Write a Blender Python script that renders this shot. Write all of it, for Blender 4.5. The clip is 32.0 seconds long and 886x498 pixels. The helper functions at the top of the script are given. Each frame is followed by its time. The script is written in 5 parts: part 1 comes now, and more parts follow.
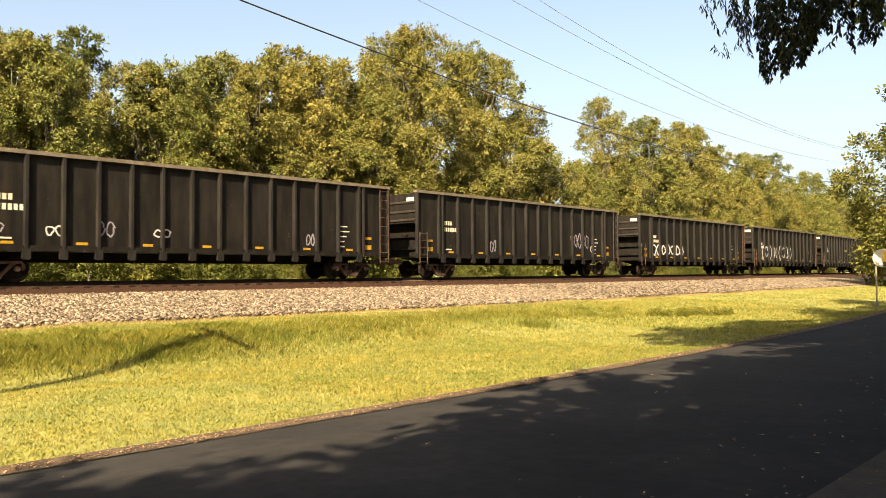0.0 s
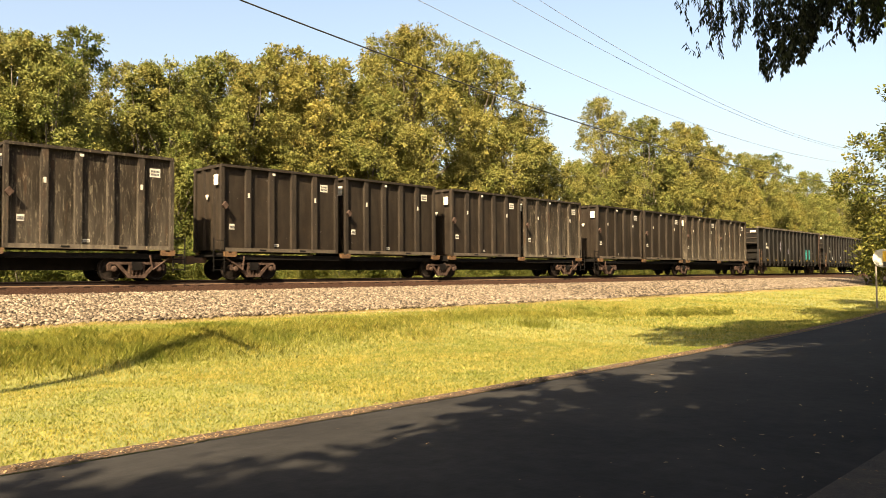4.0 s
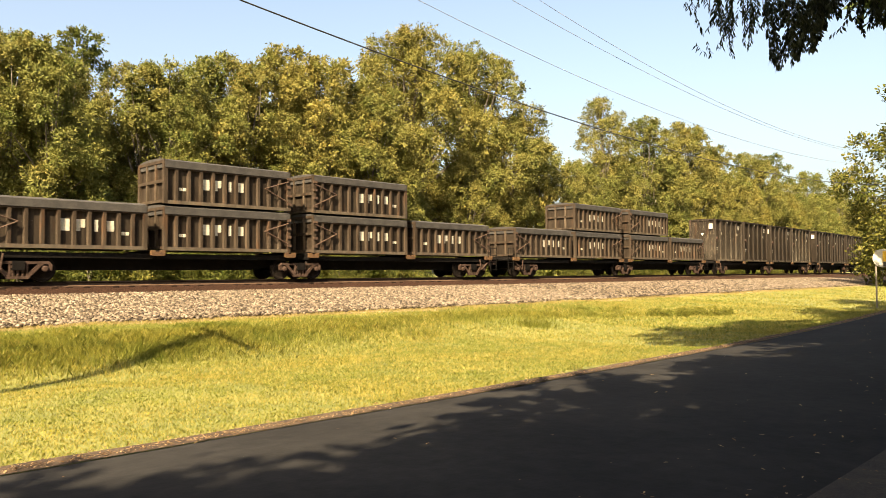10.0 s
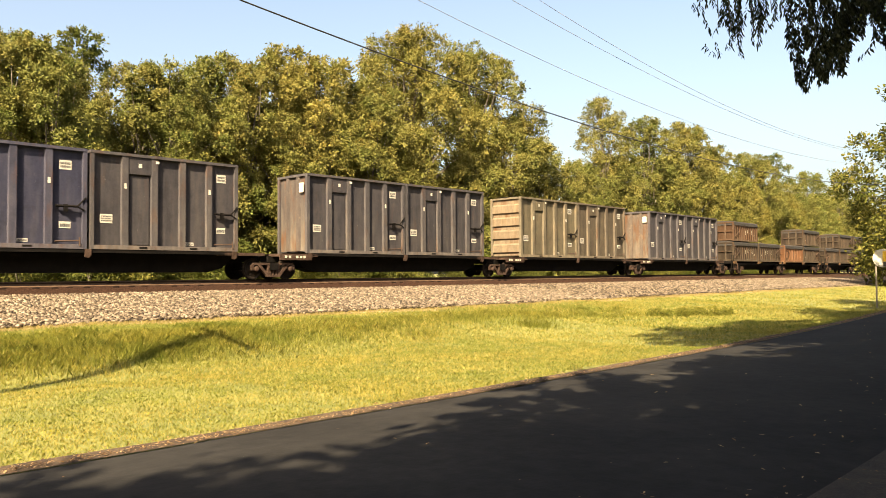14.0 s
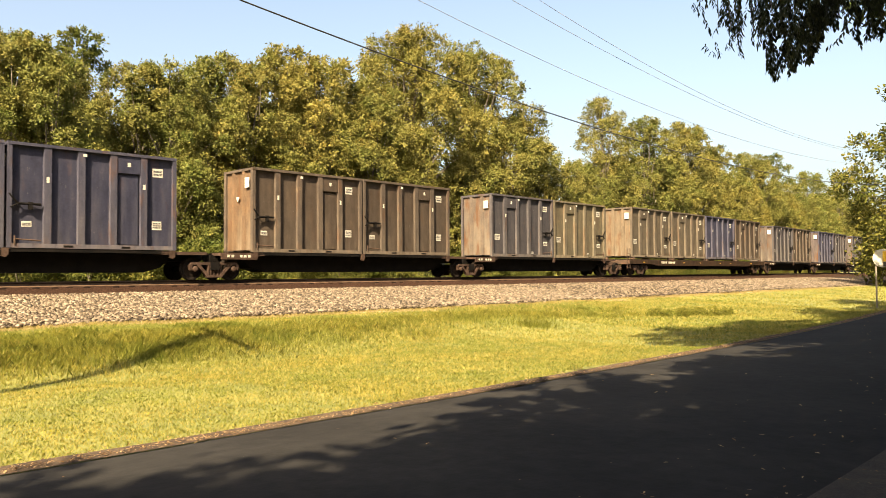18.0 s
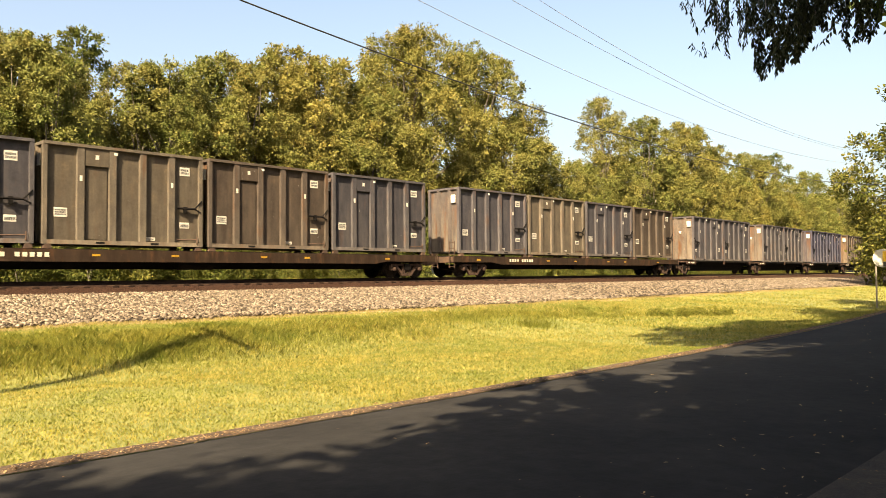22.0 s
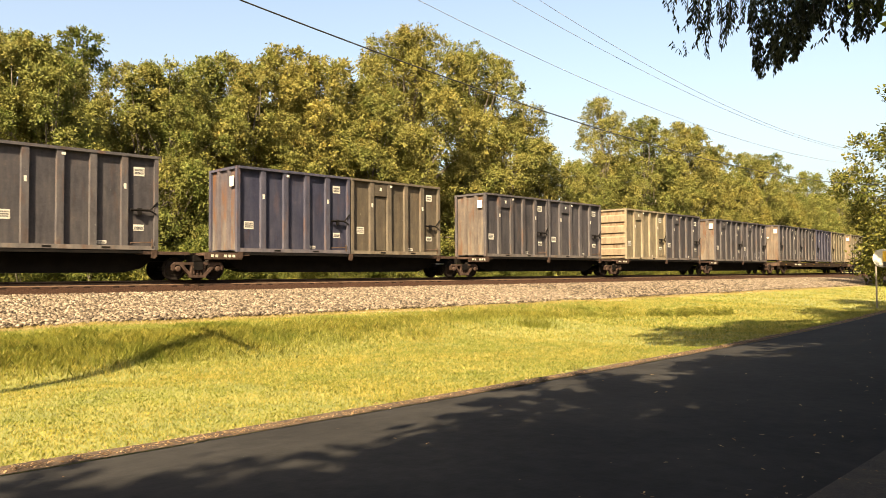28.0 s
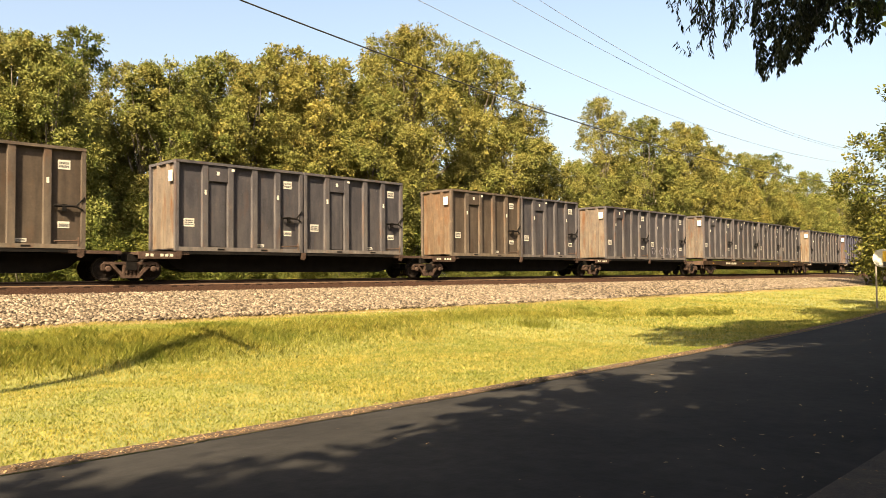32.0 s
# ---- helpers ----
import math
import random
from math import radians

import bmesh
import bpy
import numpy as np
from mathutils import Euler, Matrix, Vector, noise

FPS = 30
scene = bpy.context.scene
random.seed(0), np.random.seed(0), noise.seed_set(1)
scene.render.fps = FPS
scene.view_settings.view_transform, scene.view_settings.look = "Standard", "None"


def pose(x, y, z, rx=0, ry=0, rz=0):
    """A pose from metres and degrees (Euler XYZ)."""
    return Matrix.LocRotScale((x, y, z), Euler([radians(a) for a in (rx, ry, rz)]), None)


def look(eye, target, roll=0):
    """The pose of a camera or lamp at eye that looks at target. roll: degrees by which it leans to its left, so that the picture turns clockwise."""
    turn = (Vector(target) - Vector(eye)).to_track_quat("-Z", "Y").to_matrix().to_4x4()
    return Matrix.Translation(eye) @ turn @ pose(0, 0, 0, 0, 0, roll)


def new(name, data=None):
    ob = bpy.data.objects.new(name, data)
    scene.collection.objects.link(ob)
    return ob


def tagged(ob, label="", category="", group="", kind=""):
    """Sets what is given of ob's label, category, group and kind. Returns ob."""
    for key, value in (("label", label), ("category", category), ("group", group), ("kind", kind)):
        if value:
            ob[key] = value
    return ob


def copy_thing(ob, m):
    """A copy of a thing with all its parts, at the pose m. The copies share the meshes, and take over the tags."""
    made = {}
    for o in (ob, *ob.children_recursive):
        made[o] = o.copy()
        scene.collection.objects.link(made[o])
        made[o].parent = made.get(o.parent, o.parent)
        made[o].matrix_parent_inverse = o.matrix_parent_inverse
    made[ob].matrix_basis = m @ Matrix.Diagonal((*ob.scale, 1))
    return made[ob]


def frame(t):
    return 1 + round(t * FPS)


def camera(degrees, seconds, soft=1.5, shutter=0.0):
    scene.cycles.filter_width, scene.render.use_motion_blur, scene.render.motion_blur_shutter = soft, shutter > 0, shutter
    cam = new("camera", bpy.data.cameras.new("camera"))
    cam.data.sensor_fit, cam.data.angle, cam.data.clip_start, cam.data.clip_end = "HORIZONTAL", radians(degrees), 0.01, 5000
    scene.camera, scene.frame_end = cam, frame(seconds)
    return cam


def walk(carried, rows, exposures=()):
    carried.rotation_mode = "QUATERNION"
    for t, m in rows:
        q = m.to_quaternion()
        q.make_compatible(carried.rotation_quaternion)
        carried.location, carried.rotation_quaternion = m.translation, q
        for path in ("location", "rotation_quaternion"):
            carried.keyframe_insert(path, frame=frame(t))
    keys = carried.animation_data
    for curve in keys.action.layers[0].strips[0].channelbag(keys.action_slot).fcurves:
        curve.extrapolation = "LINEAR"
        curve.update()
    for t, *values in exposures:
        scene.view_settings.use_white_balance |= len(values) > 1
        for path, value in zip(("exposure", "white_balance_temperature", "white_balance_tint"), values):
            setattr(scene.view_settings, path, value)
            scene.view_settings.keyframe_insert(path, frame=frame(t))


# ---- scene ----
# ---- camera and its path (the camera stands still) ----
EYE = (0.0, -31.26, 0.176)
cam = camera(60.32, 32.0, soft=0.6, shutter=0.05)
CAM_POSE = pose(*EYE) @ pose(0, 0, 0, 0, 0, 45.65 - 90) @ pose(0, 0, 0, 91.886, 0, 0) @ pose(0, 0, 0, 0, 0, -0.382)
walk(cam, [(0, CAM_POSE), (32, CAM_POSE)], exposures=[(0, 2.3, 7700, 10), (32, 2.3, 7700, 10)])

# ---- world, sun ----
SUN_EL, SUN_AZ = radians(43), radians(27)
to_sun = Vector((-math.cos(SUN_AZ) * math.cos(SUN_EL), -math.sin(SUN_AZ) * math.cos(SUN_EL), math.sin(SUN_EL)))
world = bpy.data.worlds.new("world")
scene.world = world
world.use_nodes = True
wn = world.node_tree.nodes
sky = wn.new("ShaderNodeTexSky")
sky.sky_type = "NISHITA"
sky.sun_disc = False
sky.sun_elevation = SUN_EL
sky.sun_rotation = math.atan2(to_sun.x, to_sun.y)
sky.dust_density = 5.0
wn["Background"].inputs[1].default_value = 0.072
world.node_tree.links.new(sky.outputs[0], wn["Background"].inputs[0])
sun = new("sun", bpy.data.lights.new("sun", "SUN"))
sun.data.energy, sun.data.angle, sun.data.color = 5.0, radians(0.55), (1.0, 0.86, 0.65)
sun.matrix_world = look(to_sun * 100, (0, 0, 0))

# ---- the track's line: straight, then a gentle left-hand bend ----
SPEED = 22.57
BEND, BEND_START, BEND_END, LEAN, SHIFT = 0.00074, 11.96, 180.0, 0.01502, -0.766


def track(s):
    """Centre line of the track at s metres: x, y and heading in degrees."""
    d = min(max(s - BEND_START, 0.0), BEND_END - BEND_START)
    y = BEND * d * d / 2 + LEAN * s + SHIFT
    slope = BEND * d
    if s > BEND_END:
        y += slope * (s - BEND_END)
    return s, y, math.degrees(math.atan(slope + LEAN))


def track_y(s):
    """The line that the grass, the ditch and the wood follow; it runs nearly beside the track."""
    d = min(max(s - 20.0, 0.0), 160.0)
    return 0.0012816 * (d * d / 2 + d * max(s - 180.0, 0.0))


def bed_y(s, d):
    """Place across the line at d metres from the track: near the rails it follows the track, further out the grass."""
    k = min(max((abs(d) - 3.2) / 5.0, 0.0), 1.0)
    return track(s)[1] * (1 - k) + track_y(s) * k + d


def road_edge(x):
    """Near edge line (track side) of the road."""
    if x < 0:
        return -24.6
    if x < 32:
        return -24.6 + 0.0022 * x * x
    return -22.35 + 0.1408 * (x - 32)


PROFILE = [(-200, -1.36), (-36, -1.34), (-29.3, -1.36), (-24.4, -1.37), (-20, -1.48), (-18.4, -1.56), (-17.4, -1.52),
           (-15.8, -1.12), (-13, -1.09), (-10.5, -1.09), (-3.2, -0.55), (3.2, -0.52), (6.5, -1.2), (11, -1.0), (40, -0.6), (200, 0.5)]


def ground_z(x, y):
    """Height of the ground; the ditch is deepest at the near end and fades out along the line."""
    d = y - track_y(x) if x > -60 else y
    for (a, za), (b, zb) in zip(PROFILE, PROFILE[1:]):
        if d <= b:
            break
    k = min(max((d - a) / (b - a), 0), 1)
    z = za + (zb - za) * k
    fade = min(max((x - 8) / 14, 0), 1)
    if -20 < d < -11:
        flat = -1.48 + (d + 20) / 9 * 0.38
        z = z * (1 - fade) + flat * fade
    if -24 < d < -10.6 or d > 6.5:
        z += 0.05 * noise.noise((x * 0.35, y * 0.35, 0)) + 0.02 * noise.noise((x * 1.3, y * 1.3, 4))
    return z


# ---- materials ----
def material(name, rough=0.7, metal=0.0):
    m = bpy.data.materials.new(name)
    m.use_nodes = True
    n, l = m.node_tree.nodes, m.node_tree.links
    b = n["Principled BSDF"]
    b.inputs["Roughness"].default_value = rough
    b.inputs["Metallic"].default_value = metal
    return m, n, l, b


def ramp(n, stops):
    r = n.new("ShaderNodeValToRGB")
    r.color_ramp.elements[0].position, r.color_ramp.elements[0].color = stops[0][0], (*stops[0][1], 1)
    r.color_ramp.elements[1].position, r.color_ramp.elements[1].color = stops[-1][0], (*stops[-1][1], 1)
    for pos, col in stops[1:-1]:
        r.color_ramp.elements.new(pos).color = (*col, 1)
    return r


def noise_node(n, l, coord, scale, detail=4, stretch=None, rough=0.6):
    t = n.new("ShaderNodeTexNoise")
    t.inputs["Scale"].default_value, t.inputs["Detail"].default_value, t.inputs["Roughness"].default_value = scale, detail, rough
    if stretch:
        mp = n.new("ShaderNodeMapping")
        mp.inputs["Scale"].default_value = stretch
        l.new(coord, mp.inputs["Vector"])
        coord = mp.outputs[0]
    l.new(coord, t.inputs["Vector"])
    return t


def mix(n, l, kind, fac, a, b):
    m = n.new("ShaderNodeMix")
    m.data_type, m.blend_type = "RGBA", kind
    for sock, val in ((m.inputs[0], fac), (m.inputs[6], a), (m.inputs[7], b)):
        if hasattr(val, "is_output"):
            l.new(val, sock)
        elif isinstance(val, tuple):
            sock.default_value = (*val, 1) if len(val) == 3 else val
        else:
            sock.default_value = val
    return m.outputs[2]


def bump(n, l, b, height, strength, distance=0.02):
    u = n.new("ShaderNodeBump")
    u.inputs["Strength"].default_value, u.inputs["Distance"].default_value = strength, distance
    l.new(height, u.inputs["Height"])
    l.new(u.outputs[0], b.inputs["Normal"])


def simple(name, col_a, col_b, scale, rough=0.7, metal=0.0, bumpy=0.2, fine=0.0, dist=0.02):
    """A surface with noise at two scales between two colours."""
    m, n, l, b = material(name, rough, metal)
    co = n.new("ShaderNodeTexCoord").outputs["Object"]
    big = noise_node(n, l, co, scale, 5)
    small = noise_node(n, l, co, scale * 9, 4)
    r = ramp(n, [(0.35, col_a), (0.65, col_b)])
    l.new(big.outputs[0], r.inputs[0])
    g = ramp(n, [(0.3, (0.72, 0.72, 0.72)), (0.7, (1.12, 1.12, 1.12))])
    l.new(small.outputs[0], g.inputs[0])
    l.new(mix(n, l, "MULTIPLY", 1.0, r.outputs[0], g.outputs[0]), b.inputs["Base Color"])
    if bumpy:
        bump(n, l, b, small.outputs[0], bumpy, dist)
    return m


def paint(name, rust=0.35, dust=0.16, rough=0.6, spill=0.0):
    """Weathered paint whose colour is set object by object: streaks downwards, dust low down, rust in patches."""
    m, n, l, b = material(name, rough)
    b.inputs["Specular IOR Level"].default_value = 0.06
    tc = n.new("ShaderNodeTexCoord").outputs["Object"]
    info = n.new("ShaderNodeObjectInfo")
    shift = n.new("ShaderNodeVectorMath")
    shift.operation = "MULTIPLY_ADD"
    comb = n.new("ShaderNodeCombineXYZ")
    for i in range(3):
        l.new(info.outputs["Random"], comb.inputs[i])
    l.new(comb.outputs[0], shift.inputs[0])
    shift.inputs[1].default_value = (37, 61, 23)
    l.new(tc, shift.inputs[2])
    co = shift.outputs[0]
    streak = noise_node(n, l, co, 1.0, 3, (3.2, 3.2, 0.5))
    patch = noise_node(n, l, co, 1.0, 6, (2.6, 2.6, 0.7))
    fine = noise_node(n, l, co, 14, 5)
    sr = ramp(n, [(0.3, (0.84, 0.83, 0.82)), (0.52, (1.0, 1.0, 1.0)), (0.74, (1.3, 1.25, 1.16))])
    l.new(streak.outputs[0], sr.inputs[0])
    col = mix(n, l, "MULTIPLY", 1.0, info.outputs["Color"], sr.outputs[0])
    fr = ramp(n, [(0.3, (0.9, 0.9, 0.9)), (0.7, (1.08, 1.08, 1.08))])
    l.new(fine.outputs[0], fr.inputs[0])
    col = mix(n, l, "MULTIPLY", 1.0, col, fr.outputs[0])
    blot = noise_node(n, l, co, 2.3, 6, (1.0, 1.0, 0.8), 0.7)
    br = ramp(n, [(0.3, (0.76, 0.75, 0.74)), (0.5, (1, 1, 1)), (0.62, (1.12, 1.08, 1.03)), (0.76, (1.75, 1.58, 1.34))])
    l.new(blot.outputs[0], br.inputs[0])
    col = mix(n, l, "MULTIPLY", 1.0, col, br.outputs[0])
    scuff = noise_node(n, l, co, 1.0, 8, (7.0, 7.0, 2.2), 0.8)
    cr = ramp(n, [(0.655, (0, 0, 0)), (0.7, (0.8, 0.8, 0.8))])
    l.new(scuff.outputs[0], cr.inputs[0])
    col = mix(n, l, "MIX", cr.outputs[0], col, (0.22, 0.208, 0.19))
    # dust thrown up from the track bed clings to the lower half
    sep = n.new("ShaderNodeSeparateXYZ")
    l.new(tc, sep.inputs[0])
    low = n.new("ShaderNodeMapRange")
    low.inputs[1].default_value, low.inputs[2].default_value, low.inputs[3].default_value, low.inputs[4].default_value = 0.0, 2.6, dust, 0.05
    l.new(sep.outputs[2], low.inputs[0])
    dm = n.new("ShaderNodeMath")
    dm.operation = "MULTIPLY"
    dr = ramp(n, [(0.35, (0.15, 0.15, 0.15)), (0.7, (1, 1, 1))])
    l.new(streak.outputs[0], dr.inputs[0])
    l.new(low.outputs[0], dm.inputs[0])
    l.new(dr.outputs[0], dm.inputs[1])
    col = mix(n, l, "MIX", dm.outputs[0], col, (0.15, 0.13, 0.1))
    rr = ramp(n, [(0.60 - 0.12 * rust, (0, 0, 0)), (0.72, (rust, rust, rust))])
    l.new(patch.outputs[0], rr.inputs[0])
    col = mix(n, l, "MIX", rr.outputs[0], col, (0.08, 0.038, 0.018))
    if spill:
        # pale slurry that has run down from the rim
        run = noise_node(n, l, co, 1.0, 7, (17.0, 17.0, 1.9), 0.85)
        sr2 = ramp(n, [(0.545, (0, 0, 0)), (0.76, (spill, spill, spill))])
        l.new(run.outputs[0], sr2.inputs[0])
        col = mix(n, l, "MIX", sr2.outputs[0], col, (0.36, 0.31, 0.215))
    l.new(col, b.inputs["Base Color"])
    bump(n, l, b, blot.outputs[0], 0.3, 0.03)
    return m


def leaf_material(name, stops, glow=0.35, patchy=0.0):
    m, n, l, b = material(name, 0.6)
    b.inputs["Specular IOR Level"].default_value = 0.12
    geo = n.new("ShaderNodeNewGeometry")
    info = n.new("ShaderNodeObjectInfo")
    r = ramp(n, stops)
    l.new(geo.outputs["Random Per Island"], r.inputs[0])
    tint = ramp(n, [(0, (0.84, 0.92, 0.86)), (0.5, (1, 1, 1)), (1, (1.1, 1.04, 0.95))])
    l.new(info.outputs["Random"], tint.inputs[0])
    col = mix(n, l, "MULTIPLY", 1.0, r.outputs[0], tint.outputs[0])
    if patchy:
        co = n.new("ShaderNodeTexCoord").outputs["Object"]
        for scale, stops2 in ((0.45, [(0.36, (0.74, 0.86, 0.74)), (0.5, (1, 1, 1)), (0.66, (1.15, 1.06, 1.0))]), (3.4, [(0.34, (0.66, 0.76, 0.62)), (0.6, (1.14, 1.1, 1.06))])):
            t = noise_node(n, l, co, scale, 4)
            pr = ramp(n, stops2)
            l.new(t.outputs[0], pr.inputs[0])
            col = mix(n, l, "MULTIPLY", patchy, col, pr.outputs[0])
    l.new(col, b.inputs["Base Color"])
    tr = n.new("ShaderNodeBsdfTranslucent")
    l.new(col, tr.inputs[0])
    ms = n.new("ShaderNodeMixShader")
    ms.inputs[0].default_value = glow
    l.new(b.outputs[0], ms.inputs[1])
    l.new(tr.outputs[0], ms.inputs[2])
    l.new(ms.outputs[0], n["Material Output"].inputs[0])
    return m


PAINT = paint("weathered_paint", 0.22, 0.14)
PAINT_FRAME = paint("weathered_frame_paint", 0.5, 0.22, 0.6)
PAINT_SILL = paint("rust_stained_sill_paint", 0.6, 0.04, 0.6)
PAINT_SPILL = paint("slurry_streaked_paint", 0.3, 0.3, 0.6, 0.8)
PAINT_RUSTY = paint("rust_streaked_paint", 1.0, 0.7, 0.75)
DARK = simple("black_underframe", (0.003, 0.0028, 0.0026), (0.008, 0.0065, 0.0055), 2.0, 0.75)
DARK.node_tree.nodes["Principled BSDF"].inputs["Specular IOR Level"].default_value = 0.08
TRUCK = simple("dusty_cast_steel", (0.0265, 0.0164, 0.012), (0.063, 0.0403, 0.0302), 3.0, 0.8)
WHEEL = simple("wheel_steel", (0.008, 0.0065, 0.0055), (0.02, 0.015, 0.012), 4.0, 0.7, 0.2)
RUST = simple("rusty_steel", (0.03, 0.0156, 0.0084), (0.066, 0.0336, 0.0168), 3.0, 0.85)
TARP = simple("weathered_tarpaulin", (0.0143, 0.013, 0.0111), (0.0325, 0.0286, 0.0247), 2.0, 0.8)
ORANGE = simple("orange_pedestal_paint", (0.0456, 0.0209, 0.0076), (0.0988, 0.0494, 0.0152), 5.0, 0.7)
WHITE = simple("white_plate", (0.36, 0.335, 0.28), (0.47, 0.445, 0.385), 8.0, 0.5, 0, 0)
CREAM = simple("cream_stencil", (0.34, 0.3128, 0.2448), (0.4488, 0.4216, 0.34), 6.0, 0.6, 0, 0)
INK = simple("faded_ink", (0.035, 0.035, 0.035), (0.084, 0.077, 0.07), 6.0, 0.6, 0, 0)
YELLOW = simple("yellow_reflector", (0.204, 0.1088, 0.0082), (0.306, 0.1768, 0.0136), 6.0, 0.4, 0, 0)
TEAL = simple("teal_spray_paint", (0.0195, 0.195, 0.1755), (0.0325, 0.273, 0.2405), 5.0, 0.5, 0, 0)
RAIL = simple("rail_side_rust", (0.006, 0.004, 0.003), (0.012, 0.008, 0.006), 3.0, 0.75)
RAILWEB = simple("dark_rail_web", (0.0075, 0.0046, 0.0032), (0.015, 0.0092, 0.0066), 3.0, 0.8)
RAILFOOT = simple("dusty_rust_rail_foot", (0.06, 0.038, 0.025), (0.12, 0.08, 0.054), 3.0, 0.9)
PAINT_BLACK = paint("scuffed_black_paint", 0.08, 0.012, 0.5)
RAILTOP = simple("polished_rail_head", (0.2, 0.19, 0.18), (0.3, 0.29, 0.28), 2.0, 0.25, 0.9, 0)
TIE = simple("weathered_tie_wood", (0.0076, 0.0047, 0.0035), (0.0214, 0.0126, 0.0088), 4.0, 0.9, 0, 0.5)
STONE = leaf_material("ballast_stone", [(0, (0.02, 0.015, 0.01)), (0.35, (0.07, 0.054, 0.038)), (0.75, (0.145, 0.116, 0.084)), (1, (0.23, 0.19, 0.145))], 0.0)
# coloured darker than the stones so gaps between them look shaded
BED = simple("ballast_bed", (0.012, 0.009, 0.0066), (0.042, 0.0312, 0.0228), 12.0, 0.95, 0, 1.0, dist=0.05)
ASPHALT = simple("asphalt", (0.0118, 0.0113, 0.0108), (0.02, 0.019, 0.018), 0.6, 0.9, 0, 0.35)
ASPHALT.node_tree.nodes["Principled BSDF"].inputs["Specular IOR Level"].default_value = 0.12
SOIL = simple("grass_soil", (0.099, 0.1089, 0.0198), (0.1584, 0.1485, 0.0297), 0.8, 0.95, 0, 0.6)
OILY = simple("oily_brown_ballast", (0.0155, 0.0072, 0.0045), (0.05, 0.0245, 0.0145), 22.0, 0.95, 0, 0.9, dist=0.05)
VERGE = simple("brown_verge_soil", (0.0221, 0.0126, 0.0069), (0.0756, 0.0473, 0.0265), 9.0, 0.95, 0, 0.8)
# leafy brown soil, its colour lowered to carry the trees' deep shade
SHADEGROUND = simple("shade_dark_leafy_soil", (0.009, 0.006, 0.004), (0.026, 0.0175, 0.0105), 5.0, 0.95, 0, 0.8)
for dull in (TIE, OILY, RAIL, RAILWEB, RAILFOOT, BED, TRUCK, WHEEL):
    dull.node_tree.nodes["Principled BSDF"].inputs["Specular IOR Level"].default_value = 0.1
LITTER = leaf_material("dry_leaf_litter", [(0, (0.0612, 0.0296, 0.0123)), (0.5, (0.153, 0.0838, 0.0354)), (1, (0.4284, 0.2958, 0.1591))], 0.15)
GRASS = leaf_material("grass_blade", [(0, (0.1, 0.11, 0.026)), (0.45, (0.183, 0.182, 0.043)), (0.8, (0.26, 0.24, 0.068)), (1, (0.34, 0.3, 0.12))], 0.4, 0.8)
DITCHGRASS = leaf_material("tall_green_grass_blade", [(0, (0.07, 0.082, 0.014)), (0.5, (0.128, 0.134, 0.0235)), (0.9, (0.19, 0.178, 0.038)), (1, (0.26, 0.23, 0.078))], 0.4, 0.9)
STRAW = simple("dry_straw_soil", (0.1584, 0.1089, 0.0495), (0.2772, 0.2046, 0.1056), 3.0, 0.95, 0, 0.7)
DRYGRASS = leaf_material("dry_grass_blade", [(0, (0.1584, 0.1254, 0.0396)), (0.5, (0.264, 0.198, 0.0792)), (1, (0.3432, 0.264, 0.132))], 0.35)
LEAF = leaf_material("olive_leaf", [(0, (0.11, 0.107, 0.0305)), (0.5, (0.138, 0.131, 0.04)), (0.94, (0.16, 0.148, 0.0465)), (1, (0.2, 0.162, 0.056))], 0.25, 1.0)
LEAF_DARK = leaf_material("dark_green_leaf", [(0, (0.025, 0.04, 0.01)), (0.6, (0.05, 0.07, 0.015)), (1, (0.09, 0.1, 0.02))], 0.25)
# leaf green taken near black to stand for the crown's shade on the twigs
LEAF_SHADE = leaf_material("shade_dark_leaflet", [(0, (0.012, 0.017, 0.008)), (0.6, (0.022, 0.028, 0.013)), (1, (0.04, 0.046, 0.022))], 0.12)
LEAF_MID = leaf_material("dull_green_leaf", [(0, (0.0547, 0.0648, 0.0168)), (0.6, (0.0958, 0.1008, 0.0243)), (1, (0.1368, 0.126, 0.0328))], 0.35, 0.8)
BARK = simple("bark", (0.06, 0.05, 0.038), (0.14, 0.12, 0.095), 3.0, 0.95, 0, 0.6, dist=0.05)
POLE = simple("pole_wood", (0.068, 0.051, 0.0374), (0.1156, 0.0884, 0.068), 3.0, 0.9)
WIRE = simple("grey_wire", (0.12, 0.12, 0.12), (0.2, 0.2, 0.2), 3.0, 0.6, 0, 0)
SPRAY = simple("white_spray_paint", (0.272, 0.272, 0.272), (0.4216, 0.4216, 0.408), 5.0, 0.6, 0, 0)
SPRAY_DIM = simple("grey_violet_spray_paint", (0.117, 0.104, 0.13), (0.195, 0.182, 0.2145), 5.0, 0.6, 0, 0)
CABLE = simple("black_cable", (0.012, 0.012, 0.012), (0.02, 0.02, 0.02), 3.0, 0.6, 0, 0)


